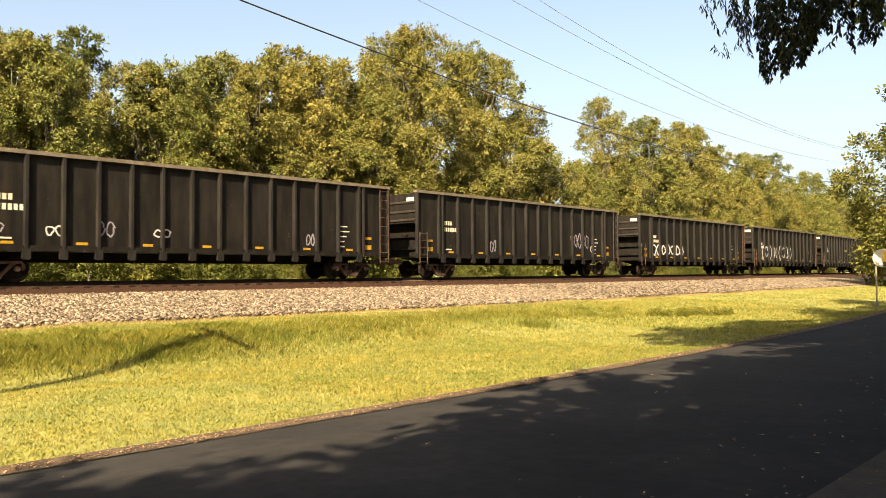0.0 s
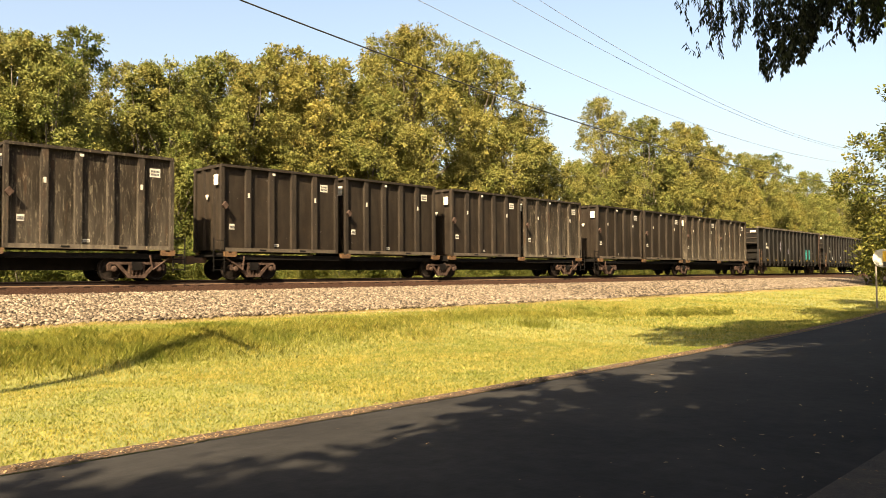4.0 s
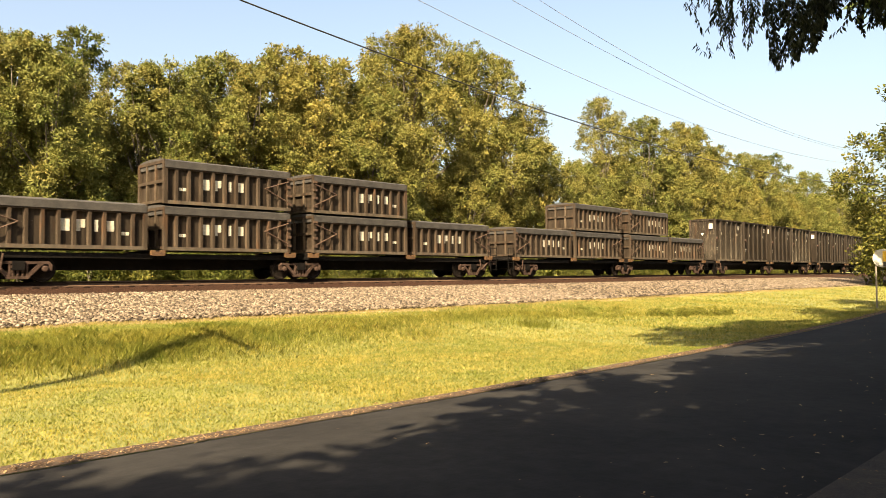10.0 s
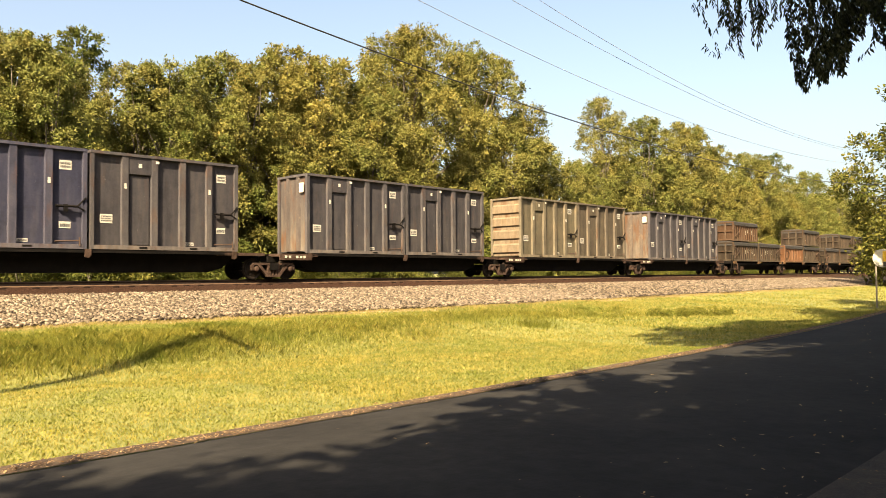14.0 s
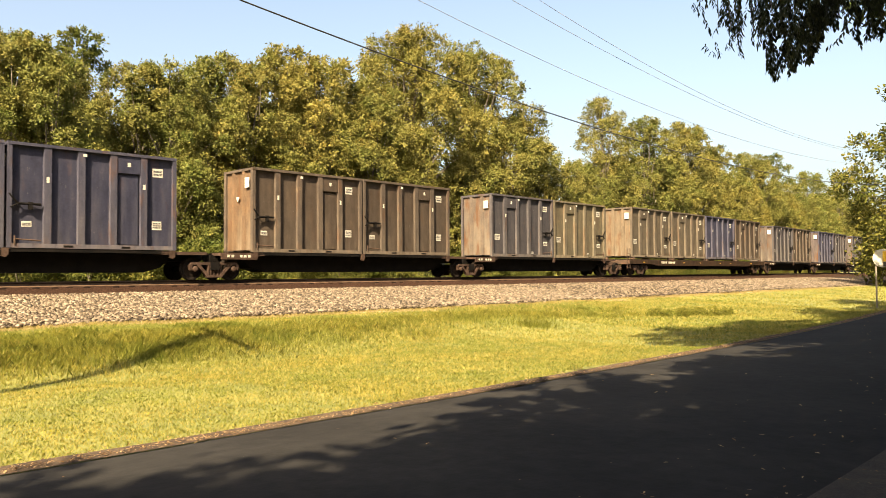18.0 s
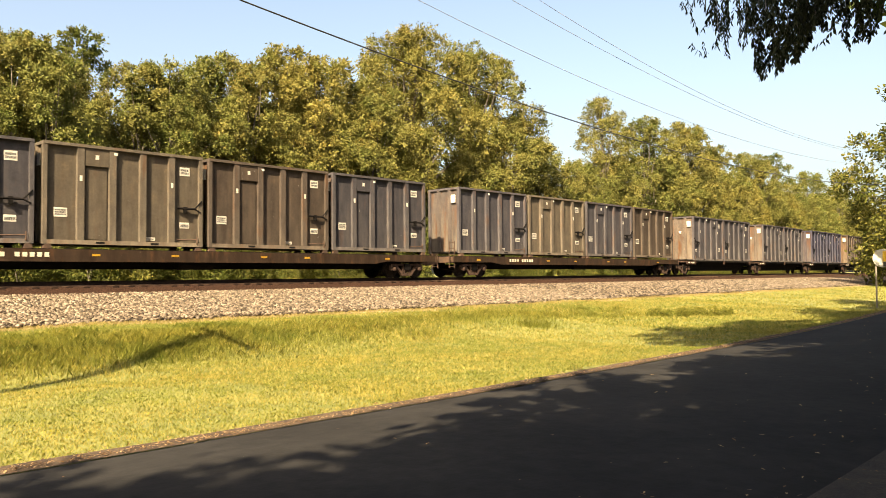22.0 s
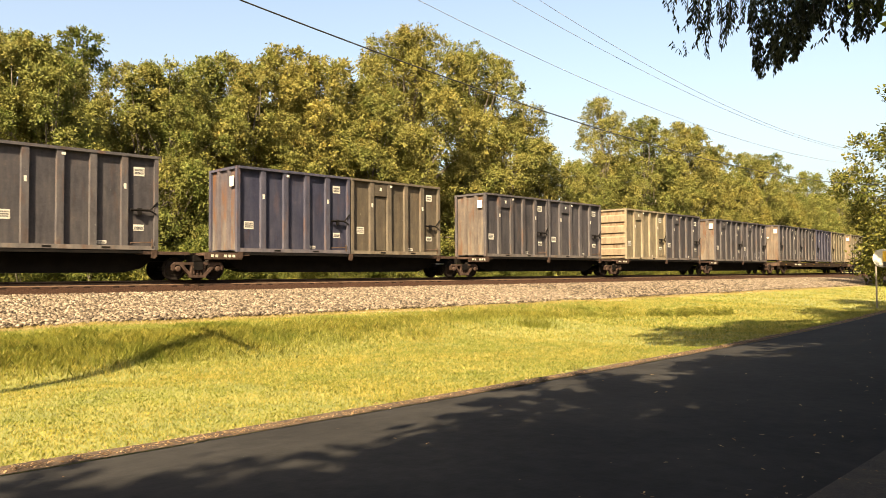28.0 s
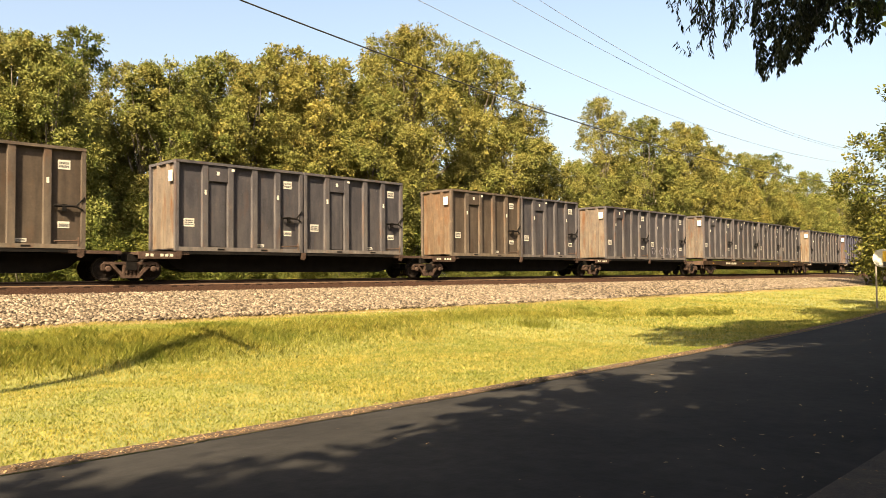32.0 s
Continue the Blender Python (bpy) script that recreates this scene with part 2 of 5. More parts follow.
# ---- mesh helpers ----
class Mesh:
    """Collects vertices and faces of one mesh."""

    def __init__(self):
        self.v, self.f = [], []

    def add(self, verts, faces):
        k = len(self.v)
        self.v += verts
        self.f += [tuple(i + k for i in f) for f in faces]
        return self

    def box(self, x0, x1, y0, y1, z0, z1):
        return self.add([(x, y, z) for x in (x0, x1) for y in (y0, y1) for z in (z0, z1)],
                        [(0, 1, 3, 2), (4, 6, 7, 5), (0, 4, 5, 1), (2, 3, 7, 6), (0, 2, 6, 4), (1, 5, 7, 3)])

    def slab(self, outline, axis, lo, hi):
        """A flat outline pushed out along an axis: 1 across (x, z points), 2 upwards (x, y), 0 along (y, z)."""
        def put(a, b, h):
            return ((h, a, b), (a, h, b), (a, b, h))[axis]
        n = len(outline)
        self.add([put(a, b, lo) for a, b in outline] + [put(a, b, hi) for a, b in outline],
                 [tuple(range(n)), tuple(range(2 * n - 1, n - 1, -1))] + [(i, i + n, (i + 1) % n + n, (i + 1) % n) for i in range(n)])
        return self

    def tube(self, a, b, r0, r1=None, n=8):
        r1 = r0 if r1 is None else r1
        a, b = Vector(a), Vector(b)
        q = (b - a).to_track_quat("Z", "Y")
        ring = [Vector((math.cos(2 * math.pi * i / n), math.sin(2 * math.pi * i / n), 0)) for i in range(n)]
        self.add([tuple(a + q @ (c * r0)) for c in ring] + [tuple(b + q @ (c * r1)) for c in ring],
                 [(i, (i + 1) % n, (i + 1) % n + n, i + n) for i in range(n)] + [tuple(range(n - 1, -1, -1)), tuple(range(n, 2 * n))])
        return self

    def lathe(self, rings, y0, n=20, centre=(0, 0)):
        """Rings of (y offset, radius) turned round an axis across the track."""
        k = len(self.v)
        for y, r in rings:
            self.v += [(centre[0] + r * math.cos(2 * math.pi * i / n), y0 + y, centre[1] + r * math.sin(2 * math.pi * i / n)) for i in range(n)]
        for j in range(len(rings) - 1):
            self.f += [(k + j * n + i, k + j * n + (i + 1) % n, k + (j + 1) * n + (i + 1) % n, k + (j + 1) * n + i) for i in range(n)]
        self.f += [tuple(k + i for i in range(n)), tuple(k + (len(rings) - 1) * n + i for i in range(n - 1, -1, -1))]
        return self

    def data(self, name, mat):
        me = bpy.data.meshes.new(name)
        me.from_pydata(self.v, [], self.f)
        me.materials.append(mat)
        me.update()
        bm = bmesh.new()
        bm.from_mesh(me)
        bmesh.ops.recalc_face_normals(bm, faces=bm.faces)
        bm.to_mesh(me)
        bm.free()
        return me


def part(name, mesh, mat, parent, label="", at=None):
    """Links a mesh as one part under a thing or under a part."""
    ob = new(name, mesh.data(name, mat) if isinstance(mesh, Mesh) else mesh)
    ob.parent = parent
    if at:
        ob.location = at
    if label:
        tagged(ob, label)
    return ob


def thing(name, label, category, group="", kind=""):
    return tagged(new(name), label, category, group, kind)


def sheet(name, xs, ys, zfun, mat, label, category, smooth=True):
    """A ground sheet over a grid of x and offset y values."""
    me = bpy.data.meshes.new(name)
    v = [zfun(x, y) for x in xs for y in ys]
    n = len(ys)
    f = [(i * n + j, (i + 1) * n + j, (i + 1) * n + j + 1, i * n + j + 1) for i in range(len(xs) - 1) for j in range(n - 1)]
    me.from_pydata(v, [], f)
    me.materials.append(mat)
    if smooth:
        me.polygons.foreach_set("use_smooth", [True] * len(f))
    me.update()
    return tagged(new(name, me), label, category, kind="structure")


def flat_bits(name, pts, normals_up, mat, shape):
    """Many small flat or solid pieces in one mesh from arrays: pts (n, 3), per piece a (k, 3) corner array; shape lists faces."""
    n, k, _ = pts.shape
    me = bpy.data.meshes.new(name)
    faces = (np.arange(n)[:, None, None] * k + np.array(shape)[None]).reshape(-1, len(shape[0]))
    me.vertices.add(n * k)
    me.vertices.foreach_set("co", pts.reshape(-1).astype(np.float32))
    me.loops.add(faces.size)
    me.loops.foreach_set("vertex_index", faces.reshape(-1).astype(np.int32))
    me.polygons.add(len(faces))
    me.polygons.foreach_set("loop_start", (np.arange(len(faces)) * faces.shape[1]).astype(np.int32))
    me.materials.append(mat)
    me.update(calc_edges=True)
    return me

# ---- ground, road, track bed ----
def spread(edges):
    out = []
    for a, b, n in edges:
        out += [a + (b - a) * i / n for i in range(n)]
    return out + [edges[-1][1]]


xs = spread([(-900, -60, 14), (-60, -8, 20), (-8, 45, 106), (45, 180, 70), (180, 900, 16)])
ys = spread([(-900, -60, 12), (-60, -30, 12), (-30, -3.2, 80), (-3.2, 3.2, 4), (3.2, 14, 16), (14, 60, 14), (60, 1200, 14)])


def ground_point(x, d):
    yt = track_y(x) if -60 < x < 400 else track_y(min(max(x, -60), 400))
    y = yt + d if abs(d) < 60 else d + yt * 60 / abs(d)
    z = ground_z(x, y) if abs(d) < 150 else ground_z(x, yt + math.copysign(150, d))
    if -31 < d < -23:
        e = road_edge(x)
        if e - 5.2 < y < e:
            z -= 0.05
    return x, y, z


sheet("ground", xs, ys, ground_point, SOIL, "mown roadside grass with a shallow ditch along the track bed", "ground")

road_x = spread([(-300, -20, 14), (-20, 60, 80), (60, 400, 34)])


def road_point(x, k):
    camber = 0.05 * (1 - ((k - 0.5) * 2) ** 2)
    wob = 0.05 * noise.noise((x * 0.8, k * 5, 2)) if k in (0.0, 1.0) else 0
    return x, road_edge(x) - 4.75 * k + wob, -1.372 + camber * 0.8 + 0.004


sheet("road", road_x, [0.0, 0.1, 0.25, 0.5, 0.75, 0.9, 1.0], road_point, ASPHALT, "narrow dark asphalt road without markings, mostly in tree shade", "road")

road_verge = sheet("verge", road_x, [0.0, 0.5, 1.0], lambda x, k: (x, road_edge(x) + 0.01 + 0.15 * k * (1 + 0.6 * noise.noise((x * 1.7, 3, 0))), -1.36 + 0.03 * k + 0.01 * noise.noise((x * 3, k * 4, 1))), VERGE, "narrow strip of bare brown soil and leaf crumbs along the asphalt", "verge")
sheet("shaded_verge", road_x, [0.0, 0.2, 0.5, 1.0], lambda x, k: (x, road_edge(x) - 4.72 - 12 * k, -1.285 + 0.03 * noise.noise((x, k * 9, 5)) - (0.06 if k == 0 else 0)), SHADEGROUND, "leaf-strewn soil under the roadside trees, darkened for their shade", "verge")

bed_x = spread([(-60, 0, 30), (0, 60, 90), (60, 300, 60)])
bed_d = [-10.6, -9.4, -8.0, -6.5, -5.0, -3.7, -3.1, -2.5, -1.6, 0, 1.6, 2.5, 3.2, 5.0, 6.4]
BED_Z = {-10.6: -1.02, -9.4: -0.94, -8.0: -0.83, -6.5: -0.71, -5.0: -0.63, -3.7: -0.555, -3.1: -0.53, -2.5: -0.505, -1.6: -0.48, 0: -0.33, 1.6: -0.36, 2.5: -0.40, 3.2: -0.47, 5.0: -0.9, 6.4: -1.25}


def bed_height(d):
    for a, b in zip(bed_d, bed_d[1:]):
        if d <= b:
            break
    k = min(max((d - a) / (b - a), 0), 1)
    return BED_Z[a] + (BED_Z[b] - BED_Z[a]) * k


def bed_point(x, d):
    return x, bed_y(x, d) + (0.25 * noise.noise((x * 0.5, 0, 0)) if d < -10 else 0), BED_Z[d] + 0.03 * noise.noise((x * 0.9, d, 0)) + 0.012


bed = sheet("ballast_bed", bed_x, bed_d, bed_point, BED, "crushed stone ballast shoulder under the railway track, coloured dark for shaded gaps", "ballast")

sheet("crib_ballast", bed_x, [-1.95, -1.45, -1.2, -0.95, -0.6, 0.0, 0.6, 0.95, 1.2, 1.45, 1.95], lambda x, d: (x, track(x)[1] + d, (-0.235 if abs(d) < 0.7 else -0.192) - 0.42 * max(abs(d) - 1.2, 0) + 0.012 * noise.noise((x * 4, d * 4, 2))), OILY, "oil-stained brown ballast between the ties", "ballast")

rng = np.random.default_rng(7)


def stones(n, x0, x1, power=1.0):
    x = x0 + (x1 - x0) * rng.random(n) ** power
    d = rng.uniform(-10.9, -1.5, n)
    keep = (d > -10.3) | (rng.random(n) < 0.3)
    x, d = x[keep], d[keep]
    n = len(x)
    z = np.array([bed_height(q) for q in d]) + rng.uniform(-0.02, 0.04, n)
    y = np.array([bed_y(a, b) for a, b in zip(x, d)])
    size = rng.uniform(0.018, 0.054, n)
    cube = np.array([(a, b, c) for a in (-1, 1) for b in (-1, 1) for c in (-0.7, 0.7)], float)
    pts = cube[None] * rng.uniform(0.55, 1.1, (n, 8, 3)) * size[:, None, None]
    a = rng.uniform(0, 6.28, n)
    c, s = np.cos(a)[:, None], np.sin(a)[:, None]
    px, py = pts[:, :, 0] * c - pts[:, :, 1] * s, pts[:, :, 0] * s + pts[:, :, 1] * c
    tilt = rng.uniform(-0.7, 0.7, n)[:, None]
    pz = pts[:, :, 2] * np.cos(tilt) + px * np.sin(tilt)
    return np.stack([px + x[:, None], py + y[:, None], pz + z[:, None]], -1)


CUBE = [(0, 1, 3, 2), (4, 6, 7, 5), (0, 4, 5, 1), (2, 3, 7, 6), (0, 2, 6, 4), (1, 5, 7, 3)]
gravel = new("ballast_stones", flat_bits("ballast_stones", np.concatenate([stones(100000, 3, 32), stones(34000, 32, 90)]), None, STONE, CUBE))
tagged(gravel, "loose pale grey-brown crushed ballast stones", "gravel", kind="stuff")

# rails: head, web and foot along the bent centre line
RAIL_X = spread([(-60, 20, 8), (20, 180, 40), (180, 420, 12)])
HEAD = [(-0.037, 0.0), (0.037, 0.0), (0.037, -0.036), (0.010, -0.05), (-0.010, -0.05), (-0.037, -0.036)]


def rail(side):
    ob = thing("rail", "long rusty steel rail with a polished running head", "rail", "rails of the track", "structure")
    body, top = Mesh(), Mesh()
    for i, x in enumerate(RAIL_X):
        y = track(x)[1] + side * 0.754
        body.v += [(x, y + a, b - 0.004) for a, b in HEAD]
        top.v += [(x, y - 0.03, 0.0), (x, y + 0.03, 0.0)]
        if i:
            k, n = (i - 1) * 6, 6
            body.f += [(k + j, k + (j + 1) % n, k + n + (j + 1) % n, k + n + j) for j in range(n)]
            top.f += [(2 * i - 2, 2 * i - 1, 2 * i + 1, 2 * i)]
    part("rail_head", body, RAIL, ob)
    for nm, z0, z1, half, mat in (("rail_web", -0.15, -0.048, 0.016, RAILWEB), ("rail_foot", -0.185, -0.15, 0.08, RAILFOOT)):
        strip = Mesh()
        for i, x in enumerate(RAIL_X):
            y = track(x)[1] + side * 0.754
            strip.v += [(x, y - half, z0), (x, y - half * 0.8, z1), (x, y + half * 0.8, z1), (x, y + half, z0)]
            if i:
                k = 4 * i
                strip.f += [(k - 4 + j, k - 4 + (j + 1) % 4, k + (j + 1) % 4, k + j) for j in range(4)]
        part(nm, strip, mat, ob)
    part("running_surface", top, RAILTOP, ob, "polished steel running surface")
    return ob


rail(-1)
rail(1)
tie_mesh = Mesh()
tie_mesh.slab([(-0.115, -0.2), (0.115, -0.2), (0.115, -0.012), (0.1, 0.0), (-0.1, 0.0), (-0.115, -0.012)], 1, -1.3, 1.3)
plate_mesh = Mesh().box(-0.1, 0.1, -0.17, 0.17, 0, 0.018)
tie_data, plate_data = tie_mesh.data("tie", TIE), plate_mesh.data("tie_plate", RAILFOOT)
ties = thing("track_ties", "weathered wooden railway ties half buried in ballast", "ties", kind="structure")
for i in range(230):
    s = -6 + i * 0.56
    x, y, h = track(s)
    tie = part("tie", tie_data, TIE, ties)
    tie.matrix_basis = pose(x + random.uniform(-0.03, 0.03), y + random.uniform(-0.06, 0.06), -0.2 + random.uniform(-0.01, 0.006), 0, 0, h + random.uniform(-1.5, 1.5))
    if s < 45:
        plate = part("tie_plate", plate_data, RUST, tie)
        plate.matrix_basis = pose(0, -0.754, 0.001)


# ---- grass ----
def blades(x, d, lo, hi, lean=0.5, width=0.010):
    n = len(x)
    y = np.array([track_y(q) for q in x]) + d
    z = np.array([ground_z(a, b) for a, b in zip(x, y)]) - 0.01
    h = rng.uniform(lo, hi, n)
    a = rng.uniform(0, 6.28, n)
    w = width * rng.uniform(0.7, 1.6, n)
    dx, dy = np.cos(a), np.sin(a)
    ln = rng.uniform(-lean, lean, n) * h
    ln2 = rng.uniform(-lean, lean, n) * h
    base = np.stack([x, y, z], -1)
    side = np.stack([dx * w, dy * w, 0 * w], -1)
    mid = base + np.stack([ln * 0.4, ln2 * 0.4, h * 0.6], -1)
    tip = base + np.stack([ln, ln2, h], -1)
    return np.stack([base - side, base + side, mid + side * 0.7, tip, mid - side * 0.7], 1)


def grass_field(n, x0, x1, d0, d1, lo, hi, power=1.0, width=0.01):
    x = x0 + (x1 - x0) * rng.random(n) ** power
    d = rng.uniform(d0, d1, n)
    y = d + np.array([track_y(q) for q in x])
    edge = np.array([road_edge(q) for q in x])
    ok = (y > edge + 0.07 + rng.random(len(x)) * 0.2) & (d < -10.6 - np.abs(rng.normal(0, 0.75, len(x))))
    return blades(x[ok], d[ok], lo, hi, 0.95, width)


def tall_patch(n, cx, cd, rx, rd, lo, hi):
    a = rng.normal(0, 0.5, (n, 2))
    return blades(cx + a[:, 0] * rx, np.clip(cd + a[:, 1] * rd, -22, -10.8), lo, hi, 0.8, 0.0055)


lawn = [grass_field(240000, 1.5, 15, -24.8, -10.2, 0.02, 0.05, 1.0, 0.0045), grass_field(170000, 6, 36, -24.8, -10.2, 0.025, 0.06, 1.1, 0.0075),
        grass_field(50000, 20, 80, -24, -10.2, 0.04, 0.09, 1.3, 0.017),
        tall_patch(5000, 8, -16.6, 6, 2.2, 0.04, 0.10), tall_patch(5000, 14, -15.5, 6, 2.5, 0.05, 0.16), tall_patch(5000, 24, -13, 5, 1.6, 0.06, 0.18)]
far_weeds = []
for k in range(60):
    far_weeds.append(blades(rng.normal(3 + k * 1.5, 0.7, 260), rng.normal(rng.uniform(5.6, 7.8), 0.5, 260), 0.25, rng.uniform(0.55, 0.95), 0.9, 0.035))
lawn += far_weeds
tall = [tall_patch(17000, 5, -16.3, 5, 1.2, 0.06, 0.16), tall_patch(13000, 10, -15.4, 7, 1.6, 0.05, 0.13), tall_patch(12000, 2.5, -14.8, 3.5, 1.8, 0.06, 0.17), tall_patch(8000, 18, -14.3, 7, 1.8, 0.05, 0.15)]
for k in range(60):
    tall.append(tall_patch(260, rng.uniform(1, 26), rng.uniform(-17.2, -13.2), 0.5, 0.5, 0.07, 0.18))
# small round clover leaves low in the lawn
clover = 30000
cx, cd = 1.5 + 40 * rng.random(clover) ** 1.5, rng.uniform(-24.4, -11.4, clover)
cy = cd + np.array([track_y(q) for q in cx])
ok = cy > np.array([road_edge(q) for q in cx]) + 0.2
cx, cy = cx[ok], cy[ok]
cz = np.array([ground_z(a, b) for a, b in zip(cx, cy)]) + rng.uniform(0.015, 0.05, len(cx))
ca, cs = rng.uniform(0, 6.28, len(cx)), rng.uniform(0.007, 0.016, len(cx))
ring = np.array([(math.cos(a), math.sin(a)) for a in (0, 1.26, 2.51, 3.77, 5.03)])
slope = rng.normal(0, 0.35, (len(cx), 2))
flat = ring[None] * cs[:, None, None]
turned = np.stack([flat[:, :, 0] * np.cos(ca)[:, None] - flat[:, :, 1] * np.sin(ca)[:, None], flat[:, :, 0] * np.sin(ca)[:, None] + flat[:, :, 1] * np.cos(ca)[:, None]], -1)
tall.append(np.concatenate([turned + np.stack([cx, cy], -1)[:, None], ((turned * slope[:, None]).sum(-1) + cz[:, None])[:, :, None]], -1))
ditch = new("ditch_grass", flat_bits("ditch_grass", np.concatenate(tall), None, DITCHGRASS, [(0, 1, 2, 3, 4)]))
tagged(ditch, "taller green grass tufts along the shallow ditch", "grass", kind="stuff")
sheet("straw_strip", spread([(-20, 0, 20), (0, 60, 120), (60, 160, 50)]), [0, 0.25, 0.5, 0.75, 1.0],
      lambda x, k: (x, track_y(x) - 10.2 - k * (1.25 + 0.5 * noise.noise((x * 0.4, 3, 0)) + 0.25 * noise.noise((x * 2.1, 5, 0))), ground_z(x, track_y(x) - 10.2 - k * 1.25) + 0.014 - 0.02 * (k == 1.0)), STRAW, "dry straw and sandy soil at the foot of the ballast", "soil")
lawn = new("grass", flat_bits("grass", np.concatenate(lawn), None, GRASS, [(0, 1, 2, 3, 4)]))
x = 2 + 60 * rng.random(52000) ** 1.3
edge = new("dry_grass", flat_bits("dry_grass", blades(x, -10.35 - np.abs(rng.normal(0, 0.55, 52000)), 0.04, 0.10, 0.7, 0.008), None, DRYGRASS, [(0, 1, 2, 3, 4)]))
tagged(edge, "dry straw-coloured grass along the foot of the ballast", "grass", kind="stuff")
tagged(lawn, "sunlit yellow-green roadside grass, taller in the ditch", "grass", kind="stuff")


def litter(n, x0, x1, off, spread_y, size, power=1.0):
    x = x0 + (x1 - x0) * rng.random(n) ** power
    y = np.array([road_edge(q) for q in x]) + off + rng.normal(0, spread_y, n)
    z = np.full(n, -1.338) + rng.uniform(-0.012, 0.012, n)
    a, t = rng.uniform(0, 6.28, n), rng.uniform(-0.5, 0.5, n)
    s = size * rng.uniform(0.6, 1.4, n)
    q = np.array([(-1, 0, 0), (0, -0.5, 0.15), (1, 0, 0.1), (0, 0.5, 0.15)])
    p = q[None] * s[:, None, None]
    c, si = np.cos(a)[:, None], np.sin(a)[:, None]
    return np.stack([p[:, :, 0] * c - p[:, :, 1] * si + x[:, None], p[:, :, 0] * si + p[:, :, 1] * c + y[:, None],
                     p[:, :, 2] + p[:, :, 0] * np.sin(t)[:, None] + z[:, None]], -1)


dry = np.concatenate([litter(9000, 1, 36, 0.05, 0.05, 0.012), litter(2600, 1, 36, 0.14, 0.1, 0.016), litter(170, 2, 30, -2.4, 1.3, 0.022), litter(60, 4, 12, -4.0, 0.5, 0.02), litter(420, 2, 16, -5.0, 0.25, 0.016)])
tagged(new("leaf_litter", flat_bits("leaf_litter", dry, None, LITTER, [(0, 1, 2, 3)])), "dry fallen leaves gathered along the road's edges", "leaves", kind="stuff")


# ---- trees ----
def leaf_cloud(centres, radii, count, size, droop=0.25, seed=1, shell=0.55):
    """Drooping leaf sprays spread through lumpy clumps. Each leaf is a folded pair of faces."""
    g = np.random.default_rng(seed)
    centres, radii = np.array(centres), np.array(radii)
    per = 16
    n = count // per
    wts = radii ** 2
    pick = g.choice(len(centres), n, p=wts / wts.sum())
    r = radii[pick][:, None]
    u = g.normal(size=(n, 3))
    u /= np.linalg.norm(u, axis=1)[:, None]
    root = centres[pick] + u * r * g.uniform(shell - 0.2, shell + 0.15, (n, 1)) * np.array([1, 1, 0.9])
    way = u + g.normal(size=(n, 3)) * 0.3
    way[:, 2] += 0.2
    way /= np.linalg.norm(way, axis=1)[:, None]
    reach = np.minimum(r * g.uniform(0.3, 0.75, (n, 1)), 0.8)
    lit = u * 0.8 + g.normal(size=(n, 3)) * 0.22 + np.array([0, 0, 0.45])
    # leaves along each spray, which hangs at its tip
    root, way, reach, lit = (np.repeat(q, per, 0) for q in (root, way, reach, lit))
    k = g.random((n * per, 1)) ** 0.7
    pos = root + way * reach * k + g.normal(size=(n * per, 3)) * (0.05 + 0.13 * reach)
    pos[:, 2:] -= droop * reach * k * k * 1.4
    out = way * 0.8 + g.normal(size=(n * per, 3)) * 0.5
    out[:, 2] -= droop
    out /= np.linalg.norm(out, axis=1)[:, None]
    side = np.cross(out, lit + g.normal(size=(n * per, 3)) * 0.22)
    side /= np.linalg.norm(side, axis=1)[:, None]
    nor = np.cross(out, side)
    s = size * g.uniform(0.6, 1.35, (n * per, 1))
    m = pos + out * s * 0.5
    return np.stack([pos, m + side * s * 0.27 + nor * s * 0.06, pos + out * s, m - side * s * 0.27 + nor * s * 0.06], 1)


def limbs(mesh, base, top, r, lobes, g):
    """A trunk with limbs that reach to the clumps of the crown."""
    base, top = Vector(base), Vector(top)
    pts = [base.lerp(top, k / 5) + Vector((g.normal() * 0.12 * (k > 0), g.normal() * 0.12 * (k > 0), 0)) for k in range(6)]
    for k in range(5):
        mesh.tube(pts[k], pts[k + 1], r * (1 - 0.16 * k) * (1.25 if k == 0 else 1), r * (1 - 0.16 * (k + 1)), 8)
    for c in lobes:
        c = Vector(c)
        h = min(max((c.z - base.z) * 0.55, (top.z - base.z) * 0.25), top.z - base.z)
        k = h / max(top.z - base.z, 0.01)
        start = base.lerp(top, k)
        mid = start.lerp(c, 0.5) + Vector((g.normal() * 0.2, g.normal() * 0.2, 0.25))
        mesh.tube(start, mid, r * 0.42 * (1 - 0.5 * k), r * 0.24, 6)
        mesh.tube(mid, c, r * 0.24, r * 0.06, 5)


